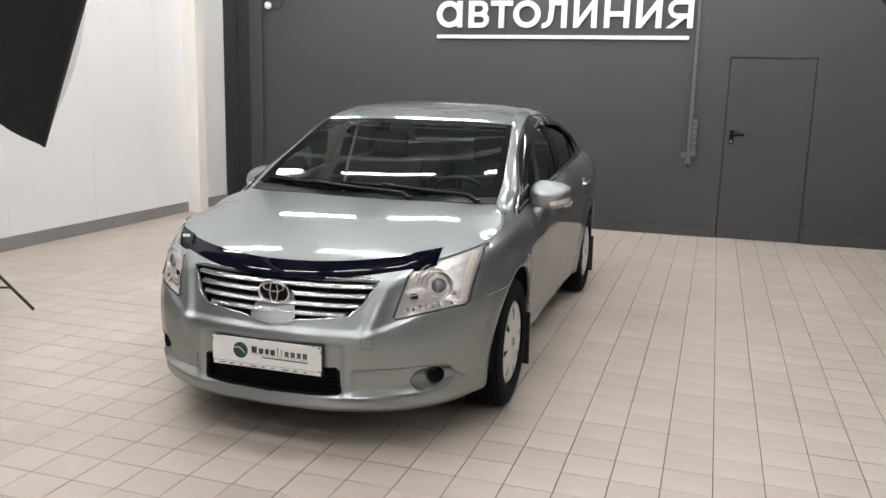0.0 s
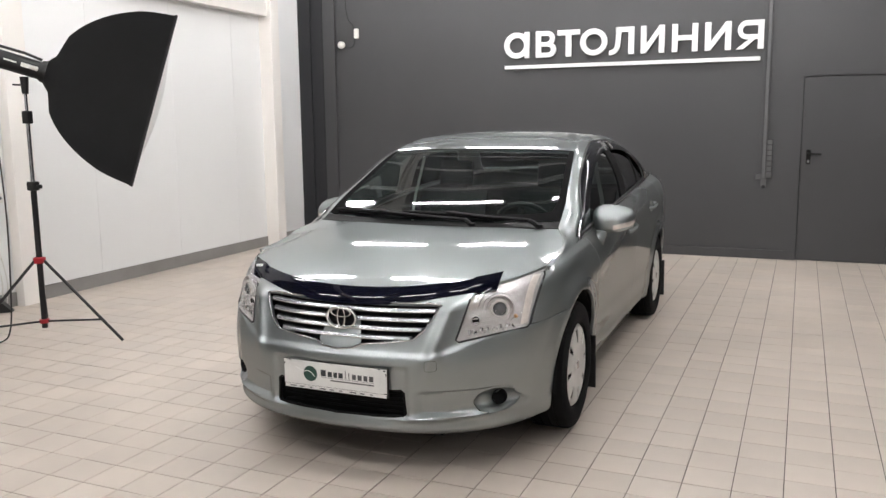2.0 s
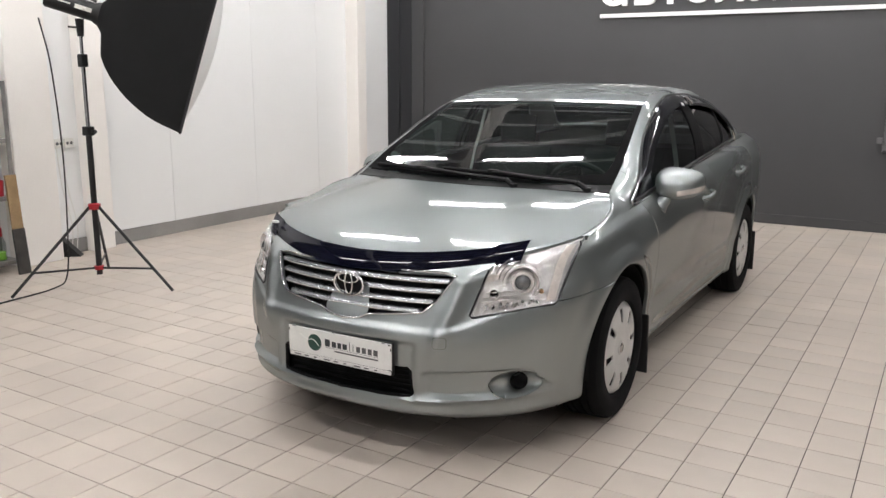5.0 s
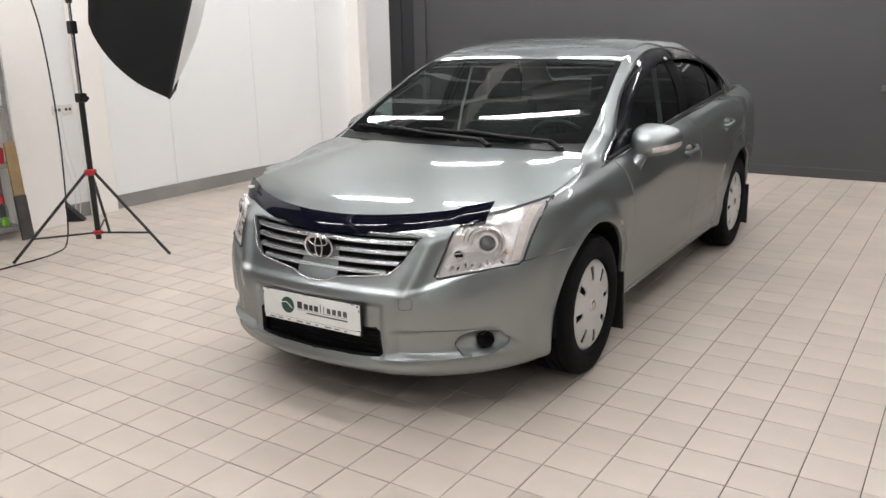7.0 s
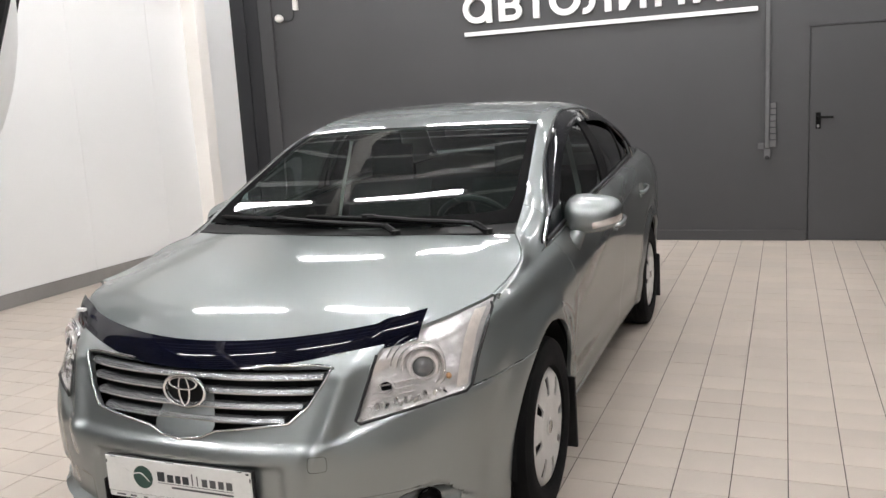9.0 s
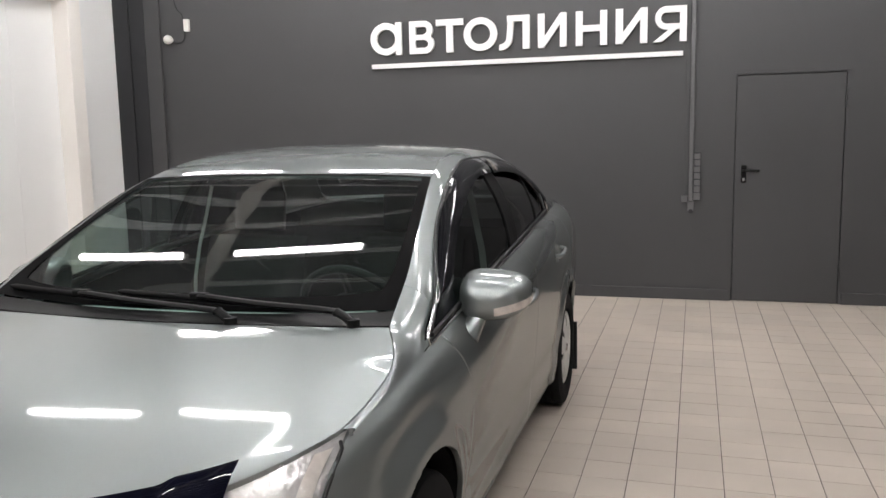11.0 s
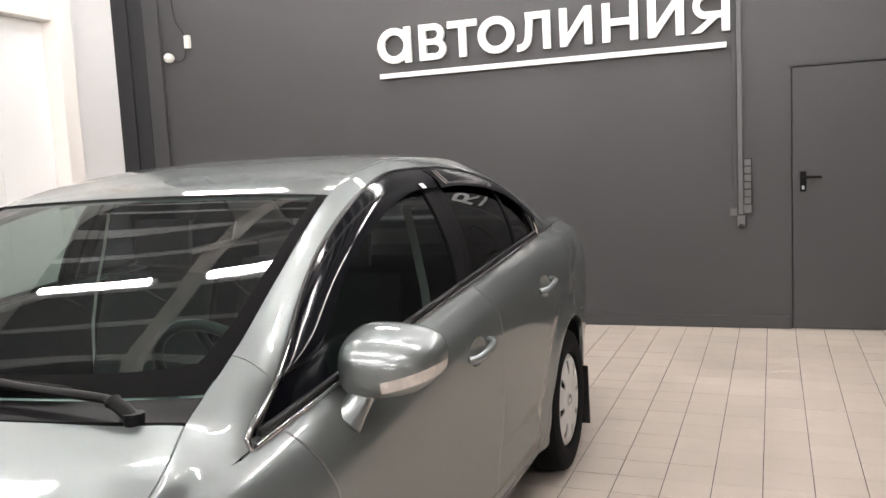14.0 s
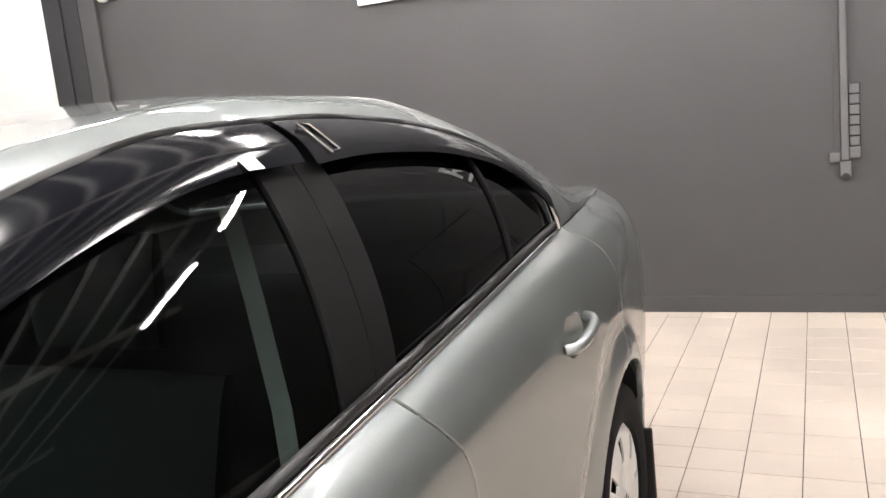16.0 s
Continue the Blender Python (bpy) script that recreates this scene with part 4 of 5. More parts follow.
for arm_line, (b0, b1, t0, t1) in WIPERS:
    pts = catmull([on_screen(*p) for p in arm_line], 26)
    w = add_tube(bmesh.new(), pts, [0.017] * 7 + [0.020, 0.013] + [0.0125] * 13 + [0.015, 0.015, 0.014, 0.010], 10, flat=0.72)
    hub = pts[0]
    add_tube(w, [hub - Vector((0, 0, 0.02)), hub + Vector((0, 0, 0.014))], 0.020, 14)
    arm = part("wiper", w, M_COWL, CAR, "black windscreen wiper", 45)
    line = [on_screen(b0 + (b1 - b0) * k / 24, t0 + (t1 - t0) * k / 24, 0.011 + 0.007 * math.sin(math.pi * k / 24)) for k in range(25)]
    part("wiper_blade", tube(line, [0.004] + [0.0085] * 23 + [0.004], 8, flat=1.25), M_COWL, arm, "", 50)
    clip = pts[-2]
    part("blade_clip", box(clip - Vector((0.030, 0.012, 0.014)), clip + Vector((0.030, 0.012, 0.012)), 0.005), M_COWL, arm, "")

# bonnet deflector: a bowed strip standing over the bonnet's leading edge
rows = []
for k in range(121):
    t = k / 120 * 2 - 1
    a = abs(t)
    yb = -0.765 + 0.235 * a ** 2.1
    x = 0.660 * t
    zb = 0.772 + 0.055 * a ** 2
    horn = 0.009 * ease(a, 0.80, 0.85) + 0.002 * ease(a, 0.90, 1.0)
    hgt = 0.062 + horn
    row = []
    for m in range(7):
        q = m / 6
        row.append(Vector((x * (1 + 0.02 * q), yb - 0.078 + (0.012 - 0.045 * math.sin(q * 1.5) + 0.105 * q), zb - 0.012 + hgt * 1.15 * q)))
    rows.append(row)
d = grid_mesh(rows)
bmesh.ops.recalc_face_normals(d, faces=d.faces)
bmesh.ops.solidify(d, geom=list(d.faces), thickness=0.004)
deflector = part("bonnet_deflector", d, M_NAVY, CAR, "glossy dark navy acrylic bonnet deflector", 50)
for sx in (-1,):
    part("deflector_clip", box((sx * 0.585 - 0.016, -0.655, 0.868), (sx * 0.585 + 0.016, -0.638, 0.880), 0.003), M_WHITE, deflector)

# radiator grille
def offset(bm, d, shrink=1.0):
    outward(bm)
    mid = Vector()
    for v in bm.verts:
        mid += v.co
    mid /= len(bm.verts)
    for v in bm.verts:
        v.co = v.co - v.normal * d
        v.co = mid + (v.co - mid) * shrink
    return bm


gr = whole(patch["grille"])
grille = part("grille", offset(gr, 0.055), M_VOID, CAR, "black grille recess with satin silver bars", 40)


def half_width(poly, z):
    best = 0.0
    for (x0, z0), (x1, z1) in zip(poly, poly[1:]):
        if (z0 - z) * (z1 - z) <= 0 and abs(z1 - z0) > 1e-9:
            best = max(best, x0 + (x1 - x0) * (z - z0) / (z1 - z0))
    return best


for z in (0.737, 0.697, 0.657, 0.619):
    hw = half_width(GRILLE_Q, z) - 0.012
    rows = []
    for k in range(41):
        x = -hw + 2 * hw * k / 40
        zz = z + 0.004 * (x / 0.4) ** 2
        c = on_nose(x, zz, 0.0)
        r = []
        for dy, dz in ((0.010, 0.0105), (-0.001, 0.0085), (-0.008, -0.002), (-0.007, -0.0072), (0.003, -0.0090), (0.03, -0.005), (0.03, 0.007)):
            r.append(c + Vector((0, dy + 0.014, dz)))
        rows.append(r)
    b = grid_mesh(rows, close_u=True)
    bmesh.ops.recalc_face_normals(b, faces=b.faces)
    part("grille_bar", b, M_SLAT, grille, "", 40)
loop = [on_nose(x, z, 0.002) for x, z in GRILLE_Q] + [on_nose(-x, z, 0.002) for x, z in GRILLE_Q[-2:0:-1]]
fine = []
for i, p in enumerate(loop):
    q = loop[(i + 1) % len(loop)]
    for k in range(6):
        m = p.lerp(q, k / 6)
        fine.append(on_nose(m.x, m.z, 0.002))
part("grille_frame", tube(fine, 0.0042, 8, closed=True), M_CHROME, grille, "chrome grille surround", 60)
vee = grid_mesh([[on_nose(w * k / 8, z, d - 0.004 * (k / 8) ** 2) for k in range(-8, 9)] for z, w, d in ((0.567, 0.030, -0.002), (0.575, 0.072, -0.002), (0.588, 0.102, -0.003), (0.606, 0.108, -0.006), (0.640, 0.098, -0.011), (0.680, 0.088, -0.014), (0.710, 0.080, -0.014))])
part("grille_centre", outward(vee), M_PAINT, grille, "silver-green painted centre piece", 40)
mid = on_nose(0, 0.695, 0.012)
bad = bmesh.new()
def oval(rx, rz, cz=0.0, r=0.006, n=40, dy=0.0):
    add_tube(bad, [mid + Vector((rx * math.cos(a), dy, cz + rz * math.sin(a))) for a in [math.tau * k / n for k in range(n)]], r, 8, closed=True)
oval(0.074, 0.050, 0.0, 0.0055)
oval(0.050, 0.019, 0.024, 0.0038, dy=-0.003)
oval(0.019, 0.045, 0.002, 0.0037, dy=-0.001)
badge = part("badge", bad, M_CHROME, grille, "oval chrome badge", 60)
disc = lathe([(0.0, 0.0), (0.5, 0.0), (1.0, 0.01)], "y", 36)
for v in disc.verts:
    v.co = mid + Vector((v.co.x * 0.072, 0.001 + v.co.y, v.co.z * 0.048))
part("badge_back", disc, M_VOID, badge)

# lower intake, number plate
itk = part("lower_intake", offset(whole(patch["intake"]), 0.05), M_VOID, CAR, "black lower air intake with thin bars", 40)
rim_pts = [on_nose(x, z, -0.008) for x, z in INTAKE_Q] + [on_nose(-x, z, -0.008) for x, z in INTAKE_Q[-2:0:-1]]
part("intake_rim", tube(rim_pts, 0.010, 8, closed=True), M_VOID, itk, "", 60)
for z in (0.288, 0.308, 0.328, 0.348, 0.368):
    hw = half_width(INTAKE_Q, z) - 0.01
    part("intake_bar", tube([on_nose(-hw + 2 * hw * k / 20, z, -0.030) for k in range(21)], 0.0045, 6), M_VOID, itk, "", 60)
pb = box((-0.268, -0.934, 0.366), (0.268, -0.918, 0.502), 0.004)
plate = part("number_plate", pb, M_BLACK, CAR, "black plate holder with a white advertising card")
part("plate_card", box((-0.265, -0.9385, 0.387), (0.265, -0.9345, 0.500), 0.001), M_PLATE, plate, "white advertising card with worn edges")
part("plate_strip", box((-0.262, -0.9385, 0.369), (0.262, -0.9345, 0.385), 0.001), M_PLATE, plate, "white lower strip with small dark print")
gd = lathe([(0.0, -0.0398), (0.036, -0.0398), (0.036, -0.0388)], "y", 28)
for v in gd.verts:
    v.co = Vector((v.co.x - 0.125, v.co.y - 0.9, v.co.z + 0.443))
part("plate_mark", gd, M_GREEN, plate, "dark green round mark")
sw = tube(catmull([(-0.205, -0.9395, 0.470), (-0.165, -0.9402, 0.452), (-0.13, -0.9405, 0.455), (-0.10, -0.9402, 0.43)], 16), [0.0005] + [0.0018] * 14 + [0.0005], 6, flat=1.0)
part("plate_swoosh", sw, M_PLATE, plate)
bars = [(-0.070, 0.030, 0.030, M_INK), (-0.034, 0.026, 0.024, M_INK), (-0.004, 0.022, 0.024, M_INK), (0.022, 0.026, 0.024, M_INK), (0.056, 0.004, 0.036, M_INK), (0.074, 0.004, 0.030, M_INK), (0.092, 0.022, 0.024, M_GREYBOX), (0.120, 0.024, 0.024, M_GREYBOX), (0.150, 0.022, 0.024, M_GREYBOX), (0.178, 0.024, 0.024, M_GREYBOX)]
for x, w, h, m in bars:
    part("print_bar", box((x, -0.9393, 0.437), (x + w * 0.86, -0.9387, 0.437 + h), 0.0), m, plate)
part("print_bar", box((-0.02, -0.9393, 0.418), (0.20, -0.9387, 0.424), 0.0), M_GREYBOX, plate)
part("print_bar", box((-0.07, -0.9393, 0.431), (0.20, -0.9387, 0.4325), 0.0), M_GREYBOX, plate)
for k in range(9):
    x = -0.235 + 0.052 * k
    part("print_bar", box((x, -0.9391, 0.3745), (x + 0.034 - 0.010 * (k % 3), -0.9386, 0.3795), 0.0), M_GREYBOX, plate)
for x, z, w, h in ((0.228, 0.4985, 0.016, 0.003), (0.254, 0.494, 0.010, 0.006), (0.262, 0.476, 0.004, 0.012), (-0.262, 0.482, 0.004, 0.010), (-0.235, 0.4988, 0.020, 0.0024), (0.258, 0.389, 0.012, 0.004), (-0.020, 0.4990, 0.030, 0.002)):
    part("worn_chip", box((x - w / 2, -0.9391, z - h / 2), (x + w / 2, -0.9383, z + h / 2)), M_BLACK, plate, "dark chip in the card's edge")
# tow-eye cover
part("tow_cover", outward(grid_mesh([[on_nose(0.445 + 0.05 * i / 4, 0.49 + 0.045 * j / 4, 0.0003) for j in range(5)] for i in range(5)])), M_PAINT, bumper, "", 40)

# fog lamp recesses
fg = offset(patch["fog"], 0.0)
dent = Vector((-0.45, 0.89, 0.0))
for v in fg.verts:
    r2 = ((v.co.x - 0.688) / 0.080) ** 2 + ((v.co.z - 0.337) / 0.052) ** 2
    v.co += dent * (0.034 * max(0, 1 - r2) ** 0.6 + 0.003)
fogs = both("fog_recess", fg, M_PAINT, "", 60)
for ob, sx in zip(fogs, (1, -1)):
    h = lathe([(0.0, 0.03), (0.030, 0.02), (0.034, 0.0), (0.037, 0.006)], "y", 24)
    turn_m = Matrix.Translation(on_nose(0.702, 0.346, -0.003)) @ Euler((0, 0, radians(34))).to_matrix().to_4x4()
    for v in h.verts:
        q = turn_m @ v.co
        v.co = Vector((sx * q.x, q.y, q.z))
    part("fog_blank", h, M_VOID, ob, "black fog lamp blank", 40)

# headlamps
cover_r = patch["lamp"]
bowl_r = bmesh.new()
seen = {}
outward(cover_r)
cx = sum((v.co for v in cover_r.verts), Vector()) / len(cover_r.verts)
for v in cover_r.verts:
    q = v.co - v.normal * (0.005 + 0.050 * max(-v.normal.y, 0.0) ** 3)
    seen[v] = bowl_r.verts.new(cx + (q - cx) * 0.95)
for f in cover_r.faces:
    bowl_r.faces.new([seen[v] for v in f.verts])
rim = [e for e in cover_r.edges if len(e.link_faces) == 1]
front = {}
for e in rim:
    for v in e.verts:
        if v not in front:
            front[v] = bowl_r.verts.new(v.co - v.normal * 0.010)
for e in rim:
    a, b = e.verts
    bowl_r.faces.new((front[a], front[b], seen[b], seen[a]))
bmesh.ops.recalc_face_normals(bowl_r, faces=bowl_r.faces)
housings = both("headlamp", bowl_r, M_REFL, "bright headlamp housing behind a clear cover", 30)
cover_l = mirrored(cover_r)
for (ob, cov, sx) in ((housings[0], cover_r, 1), (housings[1], cover_l, -1)):
    c = part("lamp_cover", cov, M_CLEAR, ob, "clear plastic headlamp cover", 60)
    c.visible_shadow = False
    rest = [(x, z) for x, z in LAMP_Q[6:] + LAMP_Q[:3]]
    seal = tube([Vector((sx * p.x, p.y, p.z)) for p in [on_nose(x, min(z, 0.872), 0.001) for x, z in rest]], 0.0048, 6)
    part("lamp_seal", seal, M_BLACK, ob, "", 60)

    def turned(profile, at, tilt, steps=32):
        bm = lathe(profile, "y", steps)
        m = Matrix.Translation(Vector((sx * at[0], at[1], at[2]))) @ Euler((0, 0, radians(sx * tilt))).to_matrix().to_4x4()
        for v in bm.verts:
            v.co = m @ v.co
        return bm
    pc = on_nose(0.690, 0.745, -0.015)
    part("projector_ring", turned([(0.0312, -0.004), (0.0359, -0.012), (0.0437, -0.010), (0.0499, 0.004), (0.0515, 0.05)], pc, 28), M_REFL, ob, "bright projector ring", 40)
    part("projector_lens", turned([(0.0000, -0.022), (0.0105, -0.0205), (0.0209, -0.016), (0.0297, -0.008), (0.0349, 0.002)], pc, 28), M_LENS, ob, "dark projector lens", 60)
    hc = on_nose(0.604, 0.704, -0.013)
    part("beam_bowl", turned([(0.0, 0.012), (0.012, 0.010), (0.016, 0.0)], hc, 18), M_VOID, ob, "small dark lamp hole", 40)
    part("beam_ring", turned([(0.016, 0.002), (0.019, -0.006), (0.023, 0.002)], hc, 18), M_REFL, ob, "", 40)
    turn_p = Euler((0, 0, radians(28))).to_matrix()
    for r, a0, a1 in ((0.062, 60, 250), (0.078, 75, 330), (0.096, 95, 205), (0.112, 110, 170)):
        ring = [pc + turn_p @ Vector((r * math.cos(q), 0.0, r * 0.92 * math.sin(q))) for q in [radians(a0 + (a1 - a0) * k / 24) for k in range(25)]]
        part("reflector_ridge", tube([Vector((sx * p.x, p.y, p.z)) for p in ring], 0.0020, 6), M_CHROME, ob, "", 60)
    for k in range(16):
        p = on_nose(0.575 + 0.0115 * k, 0.648 + 0.0035 * (k % 3) + 0.0012 * k, -0.014)
        fc = box((-0.005, -0.004, -0.008), (0.005, 0.006, 0.008 + 0.004 * (k % 2)), 0.0015)
        m = Matrix.Translation(Vector((sx * p.x, p.y, p.z))) @ Euler((radians(-20 + 13 * (k % 4)), radians(-25 + 17 * (k % 5)), radians(sx * (20 - 16 * (k % 3))))).to_matrix().to_4x4()
        for v in fc.verts:
            v.co = m @ v.co
        part("reflector_facet", fc, M_CHROME if k % 2 else M_REFL, ob)
    part("projector_bezel", turned([(0.052, 0.03), (0.058, 0.002), (0.063, -0.006), (0.068, 0.002), (0.071, 0.03)], pc, 28), M_REFL, ob, "bright outer bezel", 40)
    part("projector_shroud", turned([(0.0312, 0.004), (0.0335, -0.002), (0.0359, 0.006), (0.0406, 0.03)], pc, 28), M_VOID, ob, "black lens shroud", 40)
    bulb = lathe([(0.0, -0.010), (0.007, -0.007), (0.010, 0.0), (0.007, 0.007), (0.0, 0.010)], "y", 14)
    bc = on_nose(0.752, 0.706, -0.012)
    for v in bulb.verts:
        v.co = Vector((sx * bc.x + v.co.x, bc.y + v.co.y, bc.z + v.co.z))
    part("indicator_bulb", bulb, M_BULB, ob, "pale amber indicator bulb", 50)
    for z in (0.655, 0.672, 0.690, 0.708):
        fin = [on_nose(0.560 + 0.012 * (z - 0.655) / 0.05 + 0.11 * k / 8, z + 0.010 * k / 8, -0.019) for k in range(9)]
        part("reflector_ridge", tube([Vector((sx * p.x, p.y, p.z)) for p in fin], 0.0028, 6), M_REFL, ob, "", 60)
    fl = grid_mesh([[Vector((sx * p.x, p.y, p.z)) for p in (on_nose(0.768 + 0.024 * j / 3 + 0.008 * i / 6, 0.668 + 0.20 * i / 6, -0.004) for j in range(4))] for i in range(7)])
    bmesh.ops.recalc_face_normals(fl, faces=fl.faces)
    part("side_reflector", fl, M_AMBER, ob, "pale ribbed side lamp", 40)

# door handles in their cups
for i, (key, doors) in enumerate((("cup0", front_doors), ("cup1", rear_doors))):
    y, z = CUPS[i]
    cup = outward(patch[key])
    for v in cup.verts:
        r2 = ((v.co.y - y) / 0.072) ** 2 + ((v.co.z - z) / 0.044) ** 2
        v.co.x -= 0.032 * max(0, 1 - r2) ** 0.7
    l = mirrored(cup)
    for ob, bm, sx in ((doors[0], cup, 1), (doors[1], l, -1)):
        part("handle_cup", bm, M_PAINT, ob, "", 60)
        pts = [(y - 0.095, z - 0.006, 0.004), (y - 0.075, z - 0.004, 0.026), (y - 0.02, z + 0.004, 0.036), (y + 0.05, z + 0.012, 0.034), (y + 0.085, z + 0.016, 0.020), (y + 0.095, z + 0.017, 0.002)]
        c = [on_side(a, b, 0.0) + Vector((o, 0, 0)) for a, b, o in pts]
        h = tube([Vector((sx * p.x, p.y, p.z)) for p in catmull(c, 22)], [0.010] + [0.013] * 20 + [0.010], 8)
        part("door_handle", h, M_PAINT, ob, "", 60)

# mirrors
def mirror_shell(sx):
    rows = []
    for i in range(49):
        a = -math.pi / 2 + math.pi * i / 48
        row = []
        for k in range(72):
            b = math.tau * k / 72
            pw = lambda v, e: math.copysign(abs(v) ** e, v)
            x = pw(math.cos(a), 0.62) * pw(math.cos(b), 0.62)
            y = pw(math.cos(a), 0.62) * pw(math.sin(b), 0.80)
            z = pw(math.sin(a), 0.72)
            hz = 0.078 - 0.012 * (x + 1) / 2 if z > 0 else 0.092 - 0.034 * (x + 1) / 2
            px = 0.926 + 0.118 * x
            py = 0.735 + (0.150 if y < 0 else 0.055) * y + 0.035 * (x + 1) / 2
            pz = 1.018 + hz * z - 0.006 * x + 0.022 * min(y, 0.0)
            row.append(Vector((sx * px, py, pz)))
        rows.append(row)
    return grid_mesh(rows, close_u=True)


for sx, d in ((1, front_doors[0]), (-1, front_doors[1])):
    m = mirror_shell(sx)
    bmesh.ops.remove_doubles(m, verts=m.verts, dist=0.0005)
    for at, up in (((sx * 1.0, 0, 0.972), (-0.22 * sx, 0, 1)), ((sx * 1.0, 0, 0.998), (-0.22 * sx, 0, 1)), ((sx * 0.945, 0, 0), (1, 0, 0)), ((0, 0.765, 0), (0, 1, 0))):
        bmesh.ops.bisect_plane(m, geom=m.verts[:] + m.edges[:] + m.faces[:], plane_co=at, plane_no=up, dist=0.00001)
    bmesh.ops.recalc_face_normals(m, faces=m.faces)
    strip = bmesh.new()
    sv = {}
    m.normal_update()
    for f in m.faces:
        c = f.calc_center_median()
        if c.y < 0.765 and sx * c.x > 0.945 and 0.972 < c.z - 0.22 * (sx * c.x - 1.0) < 0.998:
            vs = []
            for v in f.verts:
                if v not in sv:
                    sv[v] = strip.verts.new(v.co + v.normal * 0.0025)
                vs.append(sv[v])
            strip.faces.new(vs)
    mir = part("wing_mirror", m, M_PAINT, CAR, "silver wing mirror with clear indicator strip", 60)
    part("indicator_strip", strip, M_AMBER, mir, "clear indicator strip", 60)
    part("mirror_foot", tube([Vector((sx * x, y, z)) for x, y, z in ((0.888, 0.660, 0.965), (0.880, 0.636, 0.942), (0.868, 0.612, 0.918), (0.856, 0.600, 0.900), (0.848, 0.595, 0.893))], [0.036, 0.032, 0.040, 0.050, 0.034], 14, flat=0.85), M_PAINT, mir, "", 60)

# wheels
def wheel(y, sx):
    X = lambda x: sx * x
    def turn(profile, steps=56):
        bm = lathe([(r, X(x)) for r, x in profile], "x", steps)
        for v in bm.verts:
            v.co += Vector((0, y, AXLE_Z))
        bmesh.ops.recalc_face_normals(bm, faces=bm.faces)
        return bm
    w = part("wheel", turn([(0.02, 0.845), (0.10, 0.842), (0.15, 0.850), (0.19, 0.84), (0.205, 0.86), (0.212, 0.876), (0.216, 0.874), (0.206, 0.80), (0.206, 0.70)]), M_VOID, CAR, "black steel wheel", 40)
    tp = [(0.212, 0.70), (0.218, 0.69), (0.25, 0.682), (0.29, 0.684), (0.315, 0.694), (0.326, 0.712)]
    for g in (0.735, 0.770, 0.812, 0.848):
        tp += [(0.328, g - 0.006), (0.321, g - 0.004), (0.321, g + 0.004), (0.328, g + 0.006)]
    tp += [(0.326, 0.876), (0.316, 0.893), (0.29, 0.902), (0.25, 0.904), (0.222, 0.896), (0.213, 0.884)]
    part("tyre", turn(tp, 72), M_TYRE, w, "black tyre", 35)
    prof = [(0.0, 0.897), (0.028, 0.897), (0.034, 0.892), (0.060, 0.889), (0.095, 0.893), (0.122, 0.898), (0.150, 0.898), (0.178, 0.895), (0.190, 0.893), (0.203, 0.889), (0.213, 0.880)]
    n = 64
    bm = bmesh.new()
    rows = []
    for r, x in prof[1:]:
        rows.append([bm.verts.new((X(x), y + r * math.cos(math.tau * k / n), AXLE_Z + r * math.sin(math.tau * k / n))) for k in range(n)])
    hub = bm.verts.new((X(0.898), y, AXLE_Z))
    for k in range(n):
        bm.faces.new((hub, rows[0][k], rows[0][(k + 1) % n]))
    for i in range(len(rows) - 1):
        r = (prof[i + 1][0] + prof[i + 2][0]) / 2
        for k in range(n):
            q = k % 8
            if 0.122 < r < 0.188 and q in (0, 1):
                continue
            bm.faces.new((rows[i][k], rows[i][(k + 1) % n], rows[i + 1][(k + 1) % n], rows[i + 1][k]))
    bmesh.ops.recalc_face_normals(bm, faces=bm.faces)
    bmesh.ops.solidify(bm, geom=list(bm.faces), thickness=0.006)
    cover = part("wheel_cover", bm, M_CAP, w, "silver plastic wheel cover with eight slots", 30)
    part("cover_badge", turn([(0.0, 0.9005), (0.020, 0.900), (0.024, 0.8975)], 20), M_CHROME, cover, "", 40)
    # liner in the arch
    rows = []
    for k in range(25):
        a = radians(-8 + 196 * k / 24)
        rows.append([(X(x), y + (ARCH_R + 0.004) * math.cos(a), ARCH_Z + (ARCH_R + 0.004) * math.sin(a)) for x in (0.52, 0.7, 0.885)])
    liner = grid_mesh(rows)
    part("arch_liner", liner, M_VOID, CAR, "black wheel arch liner", 40)
    ft = bmesh.new()
    add_box(ft, (min(X(0.73), X(0.912)), y + 0.352, 0.095), (max(X(0.73), X(0.912)), y + 0.366, 0.40), 0.005)
    for v in ft.verts:
        v.co.y += 0.05 * (0.40 - v.co.z)
    part("mud_flap", ft, M_BLACK, CAR, "black rubber mud flap")


for y in (0.0, 2.70):
    for sx in (1, -1):
        wheel(y, sx)

# floor pan, cabin
fp = box((-0.68, -0.42, 0.165), (0.68, 3.35, 0.30), 0.02)
part("floor_pan", fp, M_VOID, CAR, "black underbody")
part("splash_guard", box((-0.46, -0.76, 0.158), (0.46, -0.40, 0.19), 0.01), M_VOID, CAR, "black plastic splash guard")
lip = []
for k in range(41):
    u = -1 + k / 20
    yl = min(-0.795 * (1 - abs(u) ** NOSE_N) ** (1 / NOSE_N), -0.40)
    lip.append([Vector((0.765 * u, yl, 0.190)), Vector((0.755 * u, yl + 0.008, 0.150)), Vector((0.735 * u, yl + 0.03, 0.146))])
part("under_lip", sheet(lip), M_VOID, CAR, "black plastic lip under the bumper", 40)
ring = []
for k in range(28):
    a = math.tau * k / 28
    ca, sa = math.cos(a), math.sin(a)
